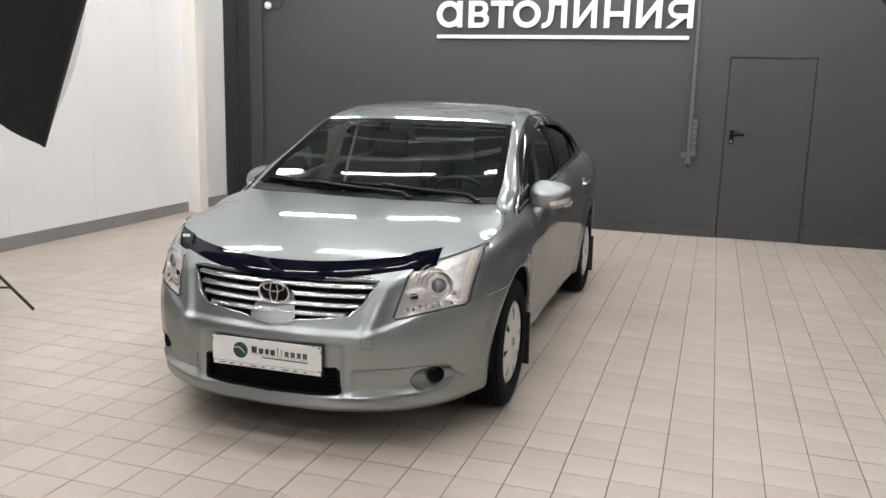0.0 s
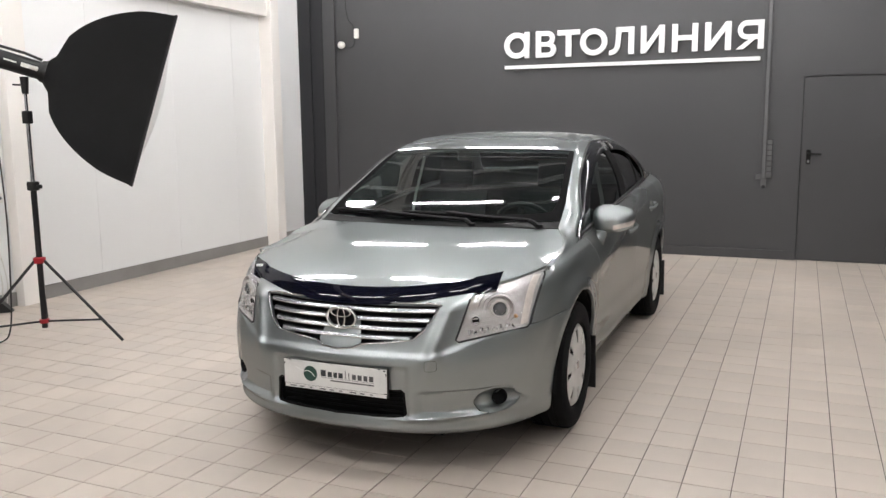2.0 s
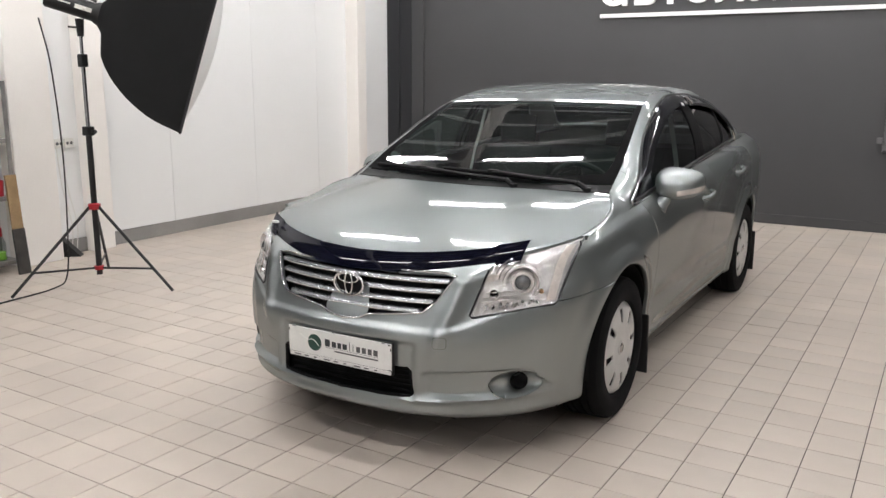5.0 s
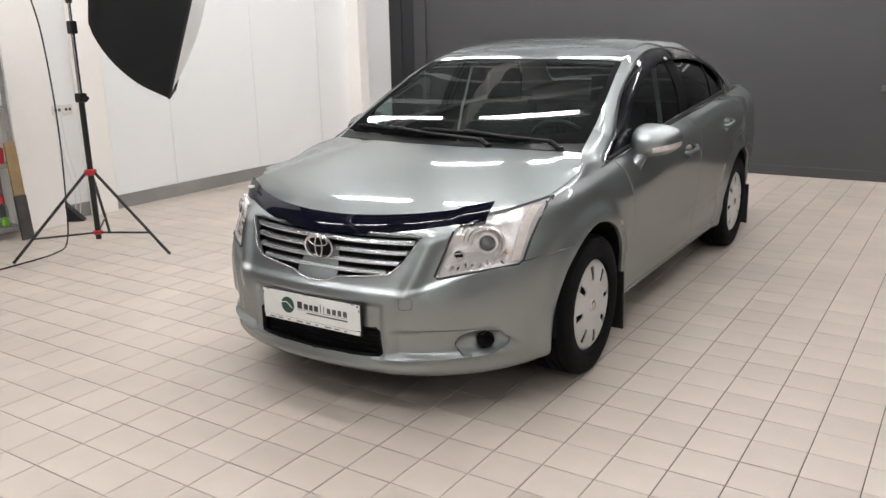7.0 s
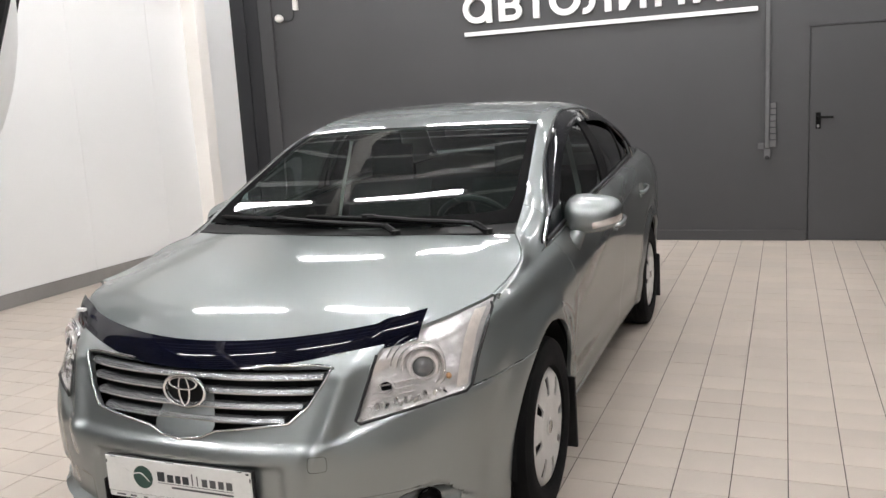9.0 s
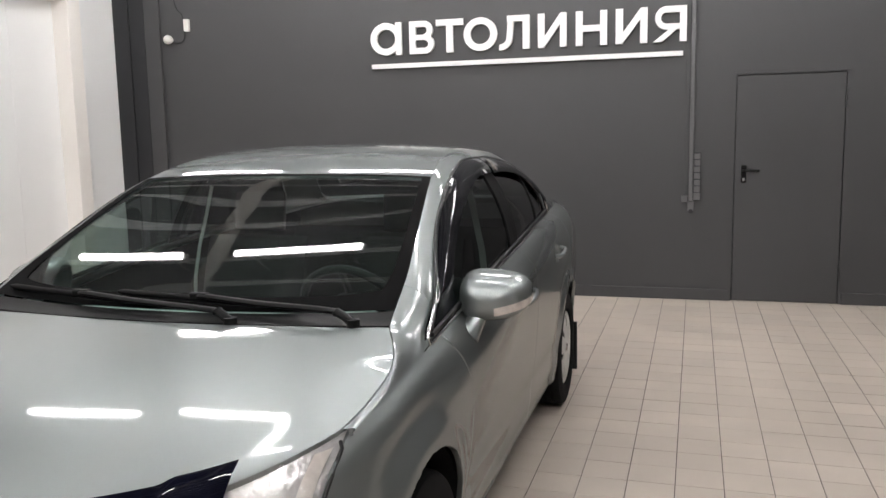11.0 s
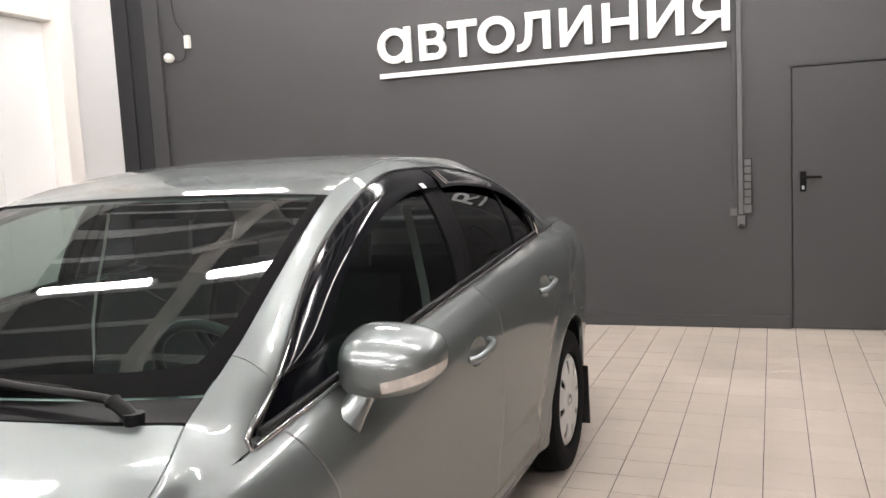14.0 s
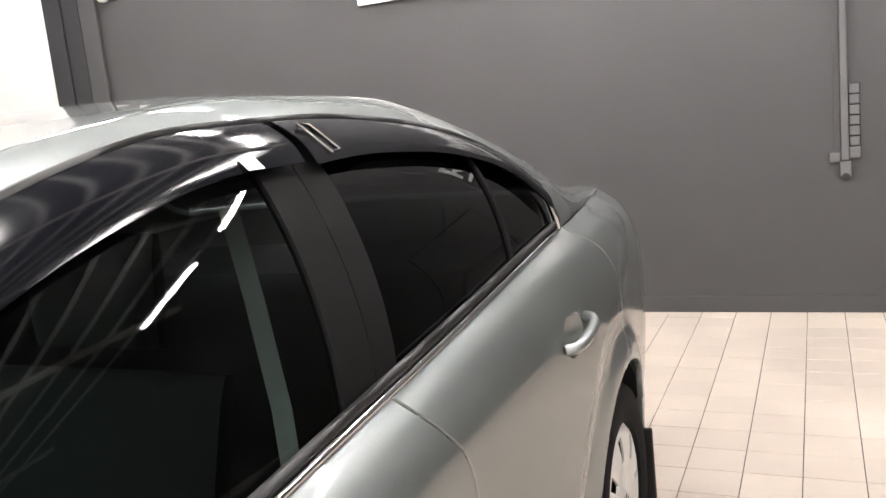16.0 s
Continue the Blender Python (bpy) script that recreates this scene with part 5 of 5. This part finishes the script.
    ring.append(on_nose(0.448 + 0.024 * abs(ca) ** 0.45 * (1 if ca > 0 else -1), 0.518 + 0.024 * abs(sa) ** 0.45 * (1 if sa > 0 else -1), 0.0))
part("towing_eye_cover", tube(ring, 0.0008, 5, closed=True), M_VOID, bumper, "seam of the square towing eye cover", 40)
part("intake_duct", box((-0.365, -0.845, 0.225), (0.365, -0.74, 0.43), 0.01), M_VOID, itk, "")
part("grille_duct", box((-0.35, -0.770, 0.585), (0.35, -0.72, 0.745), 0.01), M_VOID, grille, "")
part("engine_bay", box((-0.50, -0.70, 0.30), (0.50, 0.10, 0.70), 0.05), M_VOID, CAR, "dark engine bay")
for sx in (1, -1):
    tr = grid_mesh([[Vector((sx * (BELT_X(y) - 0.05 - 0.01 * (z < 0.6)), y, z)) for z in (0.26, 0.45, 0.6, 0.8, BELT_Z(y) - 0.01)] for y in [0.30 + 2.4 * k / 24 for k in range(25)]])
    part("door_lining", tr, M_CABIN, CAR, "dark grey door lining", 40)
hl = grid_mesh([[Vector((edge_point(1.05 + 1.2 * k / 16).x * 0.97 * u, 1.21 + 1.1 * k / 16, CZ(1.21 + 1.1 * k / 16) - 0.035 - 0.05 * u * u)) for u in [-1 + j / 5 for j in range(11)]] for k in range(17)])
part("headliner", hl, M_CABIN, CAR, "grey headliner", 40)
dash = grid_mesh([[Vector((x, 0.27 + y, z - 0.03 * (x / 0.7) ** 2)) for y, z in ((0.0 + 0.05 * (x / 0.7) ** 2, 0.985), (0.12, 0.985), (0.25, 0.975), (0.34, 0.955), (0.40, 0.90), (0.42, 0.78), (0.36, 0.60))] for x in [-0.72 + 1.44 * k / 24 for k in range(25)]])
part("dashboard", dash, M_DASH, CAR, "dark grey dashboard", 40)
bn = sheet([[Vector((0.37 + 0.19 * math.cos(a), 0.44 + 0.16 * r, 0.95 + (0.055 * math.sin(a)) * (1 - 0.4 * r))) for r in (0, 0.5, 1)] for a in [math.pi * k / 12 for k in range(13)]])
part("instrument_hood", bn, M_DASH, CAR, "", 40)
sw = bmesh.new()
tilt = Euler((radians(-62), 0, 0)).to_matrix()
c0 = Vector((0.37, 0.80, 0.92))
add_tube(sw, [c0 + tilt @ Vector((0.185 * math.cos(a), 0.185 * math.sin(a), 0)) for a in [math.tau * k / 40 for k in range(40)]], 0.016, 8, closed=True)
for a in (0, 180, 270):
    add_tube(sw, [c0 + tilt @ Vector((0.05 * math.cos(radians(a)), 0.05 * math.sin(radians(a)), 0.02)), c0 + tilt @ Vector((0.18 * math.cos(radians(a)), 0.18 * math.sin(radians(a)), 0))], 0.014, 6)
hubb = lathe([(0.0, 0.035), (0.05, 0.03), (0.075, 0.01), (0.07, -0.02)], "z", 20)
tmp = bpy.data.meshes.new("hub")
hubb.to_mesh(tmp)
hubb.free()
tmp.transform(Matrix.Translation(c0) @ tilt.to_4x4())
sw.from_mesh(tmp)
bpy.data.meshes.remove(tmp)
part("steering_wheel", sw, M_CABIN, CAR, "dark grey steering wheel", 60)


def cushion(w, pts, edge=0.05):
    """A padded slab: profile of (along, height, half thickness) swept across a width."""
    rows = []
    for k in range(13):
        u = -1 + k / 6
        s = 1 - abs(u) ** 6 * 0.75
        ring = []
        for y, z, t in pts:
            ring.append((w * u, y - t * s, z + t * 0.3 * s))
        for y, z, t in reversed(pts):
            ring.append((w * u, y + t * s, z - t * 0.3 * s))
        rows.append(ring)
    bm = grid_mesh(rows, close_u=True)
    bmesh.ops.recalc_face_normals(bm, faces=bm.faces)
    return bm


for sx in (0.37, -0.37):
    b = cushion(0.25, [(1.30, 0.50, 0.07), (1.36, 0.70, 0.075), (1.42, 0.90, 0.07), (1.47, 1.06, 0.055), (1.485, 1.10, 0.03)])
    s = cushion(0.25, [(0.86, 0.50, 0.03), (0.95, 0.52, 0.05), (1.15, 0.50, 0.10), (1.30, 0.48, 0.06)])
    r = cushion(0.125, [(1.50, 1.13, 0.03), (1.505, 1.18, 0.045), (1.515, 1.26, 0.045), (1.52, 1.30, 0.02)])
    for bm in (b, s, r):
        for v in bm.verts:
            v.co.x += sx
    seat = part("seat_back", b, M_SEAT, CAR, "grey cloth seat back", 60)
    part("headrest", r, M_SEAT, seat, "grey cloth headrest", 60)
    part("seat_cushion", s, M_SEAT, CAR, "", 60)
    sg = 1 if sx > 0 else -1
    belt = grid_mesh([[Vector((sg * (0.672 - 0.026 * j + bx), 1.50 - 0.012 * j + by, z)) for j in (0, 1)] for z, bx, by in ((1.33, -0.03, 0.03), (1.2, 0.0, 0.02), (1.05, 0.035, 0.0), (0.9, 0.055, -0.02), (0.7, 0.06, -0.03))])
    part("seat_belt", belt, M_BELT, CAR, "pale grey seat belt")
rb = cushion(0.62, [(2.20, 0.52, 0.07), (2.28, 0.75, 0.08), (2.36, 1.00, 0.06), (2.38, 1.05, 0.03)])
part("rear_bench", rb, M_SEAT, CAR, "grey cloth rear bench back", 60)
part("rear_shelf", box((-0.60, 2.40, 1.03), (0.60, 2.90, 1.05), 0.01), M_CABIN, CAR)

# ---- studio lamps on stands ----
M_CLOTH = mat("black_softbox_cloth", (0.0105, 0.0105, 0.0112), 0.8, vary=0.15, scale=5, bump=0.15, bump_scale=30)
M_DIFF = mat("white_diffuser_cloth", (0.78, 0.78, 0.77), 0.8, vary=0.03, scale=6)
M_RED = mat("red_plastic", (0.42, 0.02, 0.03), 0.4, vary=0.1, scale=20)
M_STEEL = mat("satin_chrome_tube", (0.50, 0.50, 0.52), 0.25, metal=1.0, vary=0.06, scale=20)


def lamp_stand(at, feet, top):
    """A tripod stand; feet: angles in degrees."""
    e = empty("light_stand", at, "black tripod light stand with red collars", "light stand", "studio lamp stands")
    part("centre_column", tube([(0, 0, 0.10), (0, 0, 1.16)], 0.021, 12), M_BLACK, e, "", 40)
    part("lower_collar", lathe([(0.0, 0.135), (0.034, 0.137), (0.036, 0.165), (0.0, 0.168)], "z", 16), M_RED, e, "red collar", 40)
    part("upper_collar", lathe([(0.0, 0.585), (0.042, 0.587), (0.044, 0.625), (0.024, 0.632), (0.0, 0.632)], "z", 16), M_RED, e, "red collar", 40)
    for a in feet:
        d = Vector((math.cos(radians(a)), math.sin(radians(a)), 0))
        part("leg", tube([d * 0.035 + Vector((0, 0, 0.605)), d * 0.60 + Vector((0, 0, 0.012))], 0.011, 8), M_BLACK, e, "", 40)
        part("leg_brace", tube([d * 0.03 + Vector((0, 0, 0.150)), d * 0.445 + Vector((0, 0, 0.168))], 0.008, 6), M_BLACK, e, "", 40)
    part("clamp", box((-0.034, -0.03, 1.12), (0.034, 0.03, 1.185), 0.008), M_BLACK, e)
    part("clamp_knob", tube([(0.03, 0, 1.15), (0.075, 0, 1.15)], [0.008, 0.016], 8), M_BLACK, e, "", 40)
    part("inner_tube", tube([(0, 0, 1.18), (0, 0, 1.64)], 0.014, 10), M_STEEL, e, "satin steel tube", 40)
    part("upper_clamp", box((-0.028, -0.026, 1.60), (0.028, 0.026, 1.69), 0.008), M_BLACK, e)
    part("top_tube", tube([(0, 0, 1.68), (0, 0, top - 0.08)], 0.011, 10), M_STEEL, e, "satin steel tube", 40)
    part("tilt_head", tube([(0, 0, top - 0.12), (0, 0, top)], [0.022, 0.03], 10), M_BLACK, e, "", 40)
    part("tilt_lever", tube([(0.0, 0, top - 0.06), (-0.055, -0.055, top - 0.055)], 0.007, 6), M_BLACK, e, "", 40)
    return e


def softbox(at, yaw, down):
    """A flash head with a soft box; at: the tilt joint; the box looks along +x before the turn."""
    e = empty("softbox_lamp", at, "black flash head with a large black softbox", "softbox", "studio lamps")
    e.matrix_basis = pose(at[0], at[1], at[2]) @ pose(0, 0, 0, 0, 0, yaw) @ pose(0, 0, 0, 0, down, 0)
    body = lathe([(0.0, -0.26), (0.058, -0.258), (0.064, -0.245), (0.064, 0.06), (0.075, 0.075), (0.080, 0.10), (0.070, 0.125)], "x", 24)
    head = part("flash_head", body, M_BLACK, e, "black cylindrical flash head", 40)
    part("head_handle", tube([(-0.30, 0, 0.055), (-0.28, 0, 0.085), (-0.05, 0, 0.088), (0.06, 0, 0.075)], 0.010, 8), M_BLACK, head, "", 40)
    part("head_knob", lathe([(0.0, -0.085), (0.010, -0.082), (0.012, -0.060)], "y", 12), M_PLASTIC, head, "white knob", 40)
    part("print_bar", box((-0.06, -0.0665, -0.012), (0.05, -0.0640, 0.016), 0.0), M_PLASTIC, head, "white print on the head")
    part("print_bar", box((-0.17, -0.0665, 0.0), (-0.09, -0.0640, 0.010), 0.0), M_PLASTIC, head)
    # four bowed cloth panels from the ring to the front rim
    HW, HH, X0s, X1 = 0.45, 0.615, 0.10, 0.81
    prof = [(0, 0.0), (0.06, 0.20), (0.15, 0.42), (0.30, 0.63), (0.50, 0.81), (0.74, 0.94), (1.0, 1.0)]
    fx = spline([p[0] for p in prof], [p[1] for p in prof])

    def rim(t, u):
        """t along 0..1; u round 0..4: corner to corner."""
        k = int(u) % 4
        f = u - int(u)
        cs = [(-1, -1), (1, -1), (1, 1), (-1, 1)]
        a, b = cs[k], cs[(k + 1) % 4]
        s = fx(t)
        ry, rz = 0.075 + (HW - 0.075) * s, 0.075 + (HH - 0.075) * s
        y, z = (a[0] + (b[0] - a[0]) * f) * ry, (a[1] + (b[1] - a[1]) * f) * rz
        sag = 1 - 0.10 * math.sin(f * math.pi) * math.sin(min(t, 0.97) * math.pi)
        rr = math.hypot(y, z)
        q = 0.085 / max(rr, 1e-6)
        blend = max(0.0, 1 - t * 8)
        return Vector((X0s + (X1 - X0s) * t, y * sag * (1 - blend) + y * q * blend, z * sag * (1 - blend) + z * q * blend))
    for k in range(4):
        rows = [[rim(i / 16, k + j / 12) for j in range(12)] + [rim(i / 16, k + 0.9999)] for i in range(17)]
        bm = grid_mesh(rows)
        bmesh.ops.solidify(bm, geom=list(bm.faces), thickness=0.004)
        part("cloth_panel", bm, M_CLOTH, e, "", 50)
    lip = []
    for k in range(4):
        lip += [rim(1.0, k + j / 8) for j in range(8)]
    part("front_hem", tube(lip, 0.010, 6, closed=True), M_CLOTH, e, "", 40)
    fr = grid_mesh([[Vector((X1 - 0.012 + 0.10 * (1 - a * a) * (1 - b * b), HW * 0.985 * a, HH * 0.985 * b)) for a in [-1 + i / 6 for i in range(13)]] for b in [-1 + i / 6 for i in range(13)]])
    part("diffuser", fr, M_DIFF, e, "white cloth diffuser, unlit", 60)
    return e


stand = lamp_stand((-4.84, 4.30, 0), (17, -112, 137), 1.93)
softbox((-4.77, 4.30, 1.99), 47, 17.5)
cable_pts = [(-5.02, 4.11, 1.93), (-5.06, 4.20, 1.6), (-5.04, 4.22, 1.0), (-5.05, 4.21, 0.4), (-5.06, 4.18, 0.08), (-5.07, 4.08, 0.010), (-5.02, 3.74, 0.008), (-5.03, 3.45, 0.008), (-5.25, 2.9, 0.008), (-5.7, 2.3, 0.008)]
tagged(obj("lamp_cable", tube(catmull(cable_pts, 60), 0.006, 6), M_BLACK, None, "", 60), "black mains cable hanging from the flash head to the floor", "cable")
# unseen second stand and softbox, added to keep the door's reflections dark
lamp_stand((1.60, 4.30, 0), (0, 108, -108), 2.54)
softbox((1.60, 4.30, 2.60), 133, 40)

# ---- metal shelf by the pilaster ----
M_ZINC = mat("galvanised_steel", (0.36, 0.35, 0.34), 0.45, metal=0.7, vary=0.25, scale=7, fine=0.06)
M_PAPER = mat("grey_paper", (0.52, 0.51, 0.50), 0.8, vary=0.15, scale=12)
M_WOOD = mat("brown_board", (0.30, 0.20, 0.10), 0.6, vary=0.25, scale=6, fine=0.08)
M_PET = glass_mat("clear_plastic", (0.80, 0.84, 0.84), 1.45, 0.08)
M_LIME = mat("lime_green_plastic", (0.25, 0.55, 0.06), 0.4, vary=0.1, scale=20)
M_DIRT = mat("dusty_dark_things", (0.05, 0.045, 0.04), 0.8, vary=0.4, scale=9, bump=0.4)

DX, DY = -0.05, 0.14
SX0, SX1, SY0, SY1 = -6.095, -5.81, 3.36, 4.31
shelf = empty("metal_shelf", ((SX0 + SX1) / 2, (SY0 + SY1) / 2, 0), "galvanised steel shelf unit, half full, beside the pilaster", "shelf")
sx, sy = (SX1 - SX0) / 2, (SY1 - SY0) / 2
for a in (-1, 1):
    for b in (-1, 1):
        post = bmesh.new()
        add_box(post, (a * sx - 0.016 - 0.016 * a, b * sy - 0.002 - 0.002 * b, 0), (a * sx + 0.016 - 0.016 * a, b * sy + 0.002 - 0.002 * b, 1.50))
        add_box(post, (a * sx - 0.002 - 0.002 * a, b * sy - 0.016 - 0.0205 * b, 0), (a * sx + 0.002 - 0.002 * a, b * sy + 0.016 - 0.0205 * b, 1.50))
        part("post", post, M_ZINC, shelf)
for z in (0.09, 0.60, 1.05, 1.47):
    s = box((-sx + 0.006, -sy + 0.006, z), (sx - 0.006, sy - 0.006, z + 0.012), 0.002)
    add_box(s, (sx - 0.010, -sy + 0.008, z - 0.022), (sx - 0.006, sy - 0.008, z - 0.001))
    part("shelf_board", s, M_ZINC, shelf)

on = lambda z: z + 0.0125
random.seed(4)
z = on(1.47)
for i in range(9):
    h = random.uniform(0.010, 0.022)
    o = obj("paper_stack", box((-0.13, -0.17, 0), (0.13, 0.17, h), 0.002), random.choice((M_PAPER, M_PLASTIC, M_ZINC)))
    o.matrix_basis = pose(-5.91 + DX + random.uniform(-0.02, 0.02), 3.93 + DY + random.uniform(-0.03, 0.03), z, 0, 0, random.uniform(-9, 9))
    tagged(o, "flat pile of grey and white papers on the shelf top", "papers", "papers on the shelf")
    z += h + 0.0005


def pot(name, x, y, z, prof, m, label, category, parts=()):
    o = obj(name, lathe(prof, "z", 24), m, None, "", 40)
    o.location = (x + DX, y + DY, z)
    tagged(o, label, category)
    for n, pr, pm in parts:
        part(n, lathe(pr, "z", 20), pm, o, "", 40)
    return o


pot("clear_tub", -5.93, 3.86, on(1.05), [(0.0, 0.0), (0.095, 0.0), (0.105, 0.01), (0.110, 0.12), (0.09, 0.18), (0.03, 0.20), (0.0, 0.20)], M_PET, "clear plastic tub on the shelf", "tub", (("tub_fill", [(0.0, 0.004), (0.085, 0.004), (0.088, 0.055), (0.0, 0.058)], M_WOOD),))
pot("tape_roll", -5.84, 3.98, on(1.05), [(0.030, 0.0), (0.055, 0.0), (0.055, 0.05), (0.030, 0.05), (0.030, 0.0)], M_PLASTIC, "cream roll of tape on the shelf", "tape")
pot("white_cup", -5.84, 3.98, on(0.60), [(0.0, 0.0), (0.034, 0.0), (0.046, 0.15), (0.048, 0.152), (0.043, 0.15), (0.032, 0.006), (0.0, 0.006)], M_WHITE, "white paper cup with pens on the shelf", "cup")
pot("red_cup", -5.83, 4.075, on(0.60), [(0.0, 0.0), (0.036, 0.0), (0.043, 0.12), (0.045, 0.122), (0.040, 0.12), (0.034, 0.006), (0.0, 0.006)], M_RED, "red plastic cup on the shelf", "cup")
for i in range(4):
    a = radians(70 * i)
    o = obj("pen", tube([(0, 0, 0.01), (0.018 * math.cos(a), 0.018 * math.sin(a), 0.19)], 0.004, 6), (M_RED, M_WHITE, M_RED, M_PLASTIC)[i])
    o.location = (-5.835 + DX + 0.008 * math.cos(a), 4.07 + DY + 0.008 * math.sin(a), on(0.60))
    tagged(o, "thin pen standing in the red cup", "pen", "pens in the cup")
tr = obj("dark_tray", box((-0.12, -0.14, 0), (0.12, 0.14, 0.03), 0.008), M_DIRT)
tr.location = (-5.90 + DX, 3.76 + DY, on(0.60))
tagged(tr, "dark red and black tools in a flat tray", "tray")
bt = pot("spray_bottle", -5.86, 3.90, on(0.09), [(0.0, 0.0), (0.042, 0.0), (0.045, 0.01), (0.045, 0.13), (0.030, 0.17), (0.016, 0.185), (0.016, 0.20), (0.0, 0.20)], M_PET, "clear spray bottle with a black trigger", "spray bottle", (("label_band", [(0.0455, 0.11), (0.0465, 0.112), (0.0465, 0.135), (0.0455, 0.137)], M_BLACK),))
tg = bmesh.new()
add_box(tg, (-0.018, -0.035, 0.20), (0.018, 0.045, 0.245), 0.008)
add_tube(tg, [(0, -0.02, 0.21), (0, -0.055, 0.17), (0, -0.05, 0.14)], 0.007, 6)
part("trigger", tg, M_BLACK, bt, "black spray trigger")
pot("cleaner_bottle", -5.84, 4.055, on(0.09), [(0.0, 0.0), (0.034, 0.0), (0.037, 0.01), (0.036, 0.14), (0.018, 0.19), (0.0, 0.19)], M_PET, "clear bottle of green cleaner with a red cap", "bottle", (("bottle_fill", [(0.0, 0.004), (0.033, 0.006), (0.033, 0.07), (0.0, 0.072)], M_LIME), ("cap", [(0.0, 0.19), (0.016, 0.19), (0.018, 0.192), (0.016, 0.26), (0.0, 0.262)], M_RED)))
for x, y, w, d, h in ((-5.9, 3.62, 0.11, 0.14, 0.07), (-5.92, 3.80, 0.08, 0.06, 0.045)):
    o = obj("dark_box", box((-w, -d, 0), (w, d, h), 0.012), M_DIRT)
    o.location = (x + DX, y + DY, on(0.09))
    tagged(o, "dusty dark brown bundle on the lowest shelf", "box")
bd = obj("leaning_board", box((-0.012, -0.045, 0), (0.012, 0.045, 0.78), 0.003), M_WOOD)
bd.matrix_basis = pose(-5.69 + DX, 4.135 + DY, 0.002, 0, -5, 0)
tagged(bd, "narrow brown board leaning beside the shelf", "board")
bd2 = obj("leaning_board", box((-0.014, -0.05, 0), (0.014, 0.05, 0.36), 0.006), M_DIRT)
bd2.matrix_basis = pose(-5.655 + DX, 4.12 + DY, 0.002, 0, -6, 0)
tagged(bd2, "short dirty dark board leaning beside the shelf", "board")
wd = bmesh.new()
vs = [wd.verts.new(p) for p in ((0, 0, 0), (0.16, 0, 0), (0, 0, 0.17), (0, 0.10, 0), (0.16, 0.10, 0), (0, 0.10, 0.17))]
for f in ((0, 1, 2), (3, 5, 4), (0, 3, 4, 1), (1, 4, 5, 2), (2, 5, 3, 0)):
    wd.faces.new([vs[i] for i in f])
bmesh.ops.recalc_face_normals(wd, faces=wd.faces)
wo = obj("rubber_wedge", wd, M_BLACK)
wo.matrix_basis = pose(-6.02, 4.80, 0.001, 0, 0, 40)
tagged(wo, "black rubber wheel wedge on the floor", "wedge")

# ---- tiled floor ----
PX, PY, TURN_T = 0.206, 0.198, radians(-0.7)
floor = structure("floor", box((LX - 0.2, FY - 0.2, -0.12), (RXW + 0.2, WY + 0.2, -0.0035)), M_GROUT, "beige square floor tiles with thin brown joints", "floor")
ct, st = math.cos(TURN_T), math.sin(TURN_T)


def tile_shape(bm, cx, cy, lift, w=PX - 0.0038, d=PY - 0.0038):
    top = [(-1, -1), (1, -1), (1, 1), (-1, 1)]
    b = [bm.verts.new((cx + sx * w / 2, cy + sy * d / 2, -0.006)) for sx, sy in top]
    m = [bm.verts.new((cx + sx * w / 2, cy + sy * d / 2, lift - 0.0012)) for sx, sy in top]
    t = [bm.verts.new((cx + sx * (w / 2 - 0.0018), cy + sy * (d / 2 - 0.0018), lift)) for sx, sy in top]
    for lo, hi in ((b, m), (m, t)):
        for i in range(4):
            bm.faces.new((lo[i], lo[(i + 1) % 4], hi[(i + 1) % 4], hi[i]))
    bm.faces.new(t)


one = bmesh.new()
tile_shape(one, 0, 0, 0.0)
tile_me = bpy.data.meshes.new("floor_tile")
one.normal_update()
one.to_mesh(tile_me)
one.free()
tile_me.materials.append(M_TILE)
rest_v, rest_f = [], []
rng = random.Random(5)
corner = [(-1, -1), (1, -1), (1, 1), (-1, 1)]
count = 0
for i in range(-32, 56):
    for j in range(-64, 30):
        u, v = (i + 0.5) * PX, (j + 0.5) * PY
        x, y = -0.137 + u * ct - v * st, 4.661 + u * st + v * ct
        if not (LX - 0.1 < x < RXW + 0.1 and FY - 0.1 < y < WY + 0.1):
            continue
        lift = rng.uniform(-0.0006, 0.0006)
        if -2.2 < x < 1.3 and 1.85 < y < 2.95 or -0.55 < x < 1.3 and 2.95 <= y < 5.4:
            count += 1
        if (-2.2 < x < 1.0 and 1.95 < y < 2.95 or -0.55 < x < 1.0 and 2.95 <= y < 5.6) and count < 300:
            ob = new("tile", tile_me)
            ob.parent = floor
            ob.matrix_basis = pose(x, y, lift, rng.uniform(-0.12, 0.12), rng.uniform(-0.12, 0.12), math.degrees(TURN_T))
            continue
        n = len(rest_v)
        w, d = PX - 0.0038, PY - 0.0038
        tx, ty = rng.uniform(-0.0015, 0.0015), rng.uniform(-0.0015, 0.0015)
        for inset, z in ((0, -0.006), (0, lift - 0.0012), (0.0018, lift)):
            for sx, sy in corner:
                a, b = sx * (w / 2 - inset), sy * (d / 2 - inset)
                rest_v.append((x + a * ct - b * st, y + a * st + b * ct, z + (a * tx + b * ty if inset else 0)))
        for lo in (0, 4):
            for q in range(4):
                rest_f.append((n + lo + q, n + lo + (q + 1) % 4, n + lo + 4 + (q + 1) % 4, n + lo + 4 + q))
        rest_f.append((n + 8, n + 9, n + 10, n + 11))
me = bpy.data.meshes.new("tile_field")
me.from_pydata(rest_v, [], rest_f)
me.materials.append(M_TILE_FIELD)
field = new("tile_field", me)
field.parent = floor
tagged(field, "beige square floor tiles", kind="stuff")
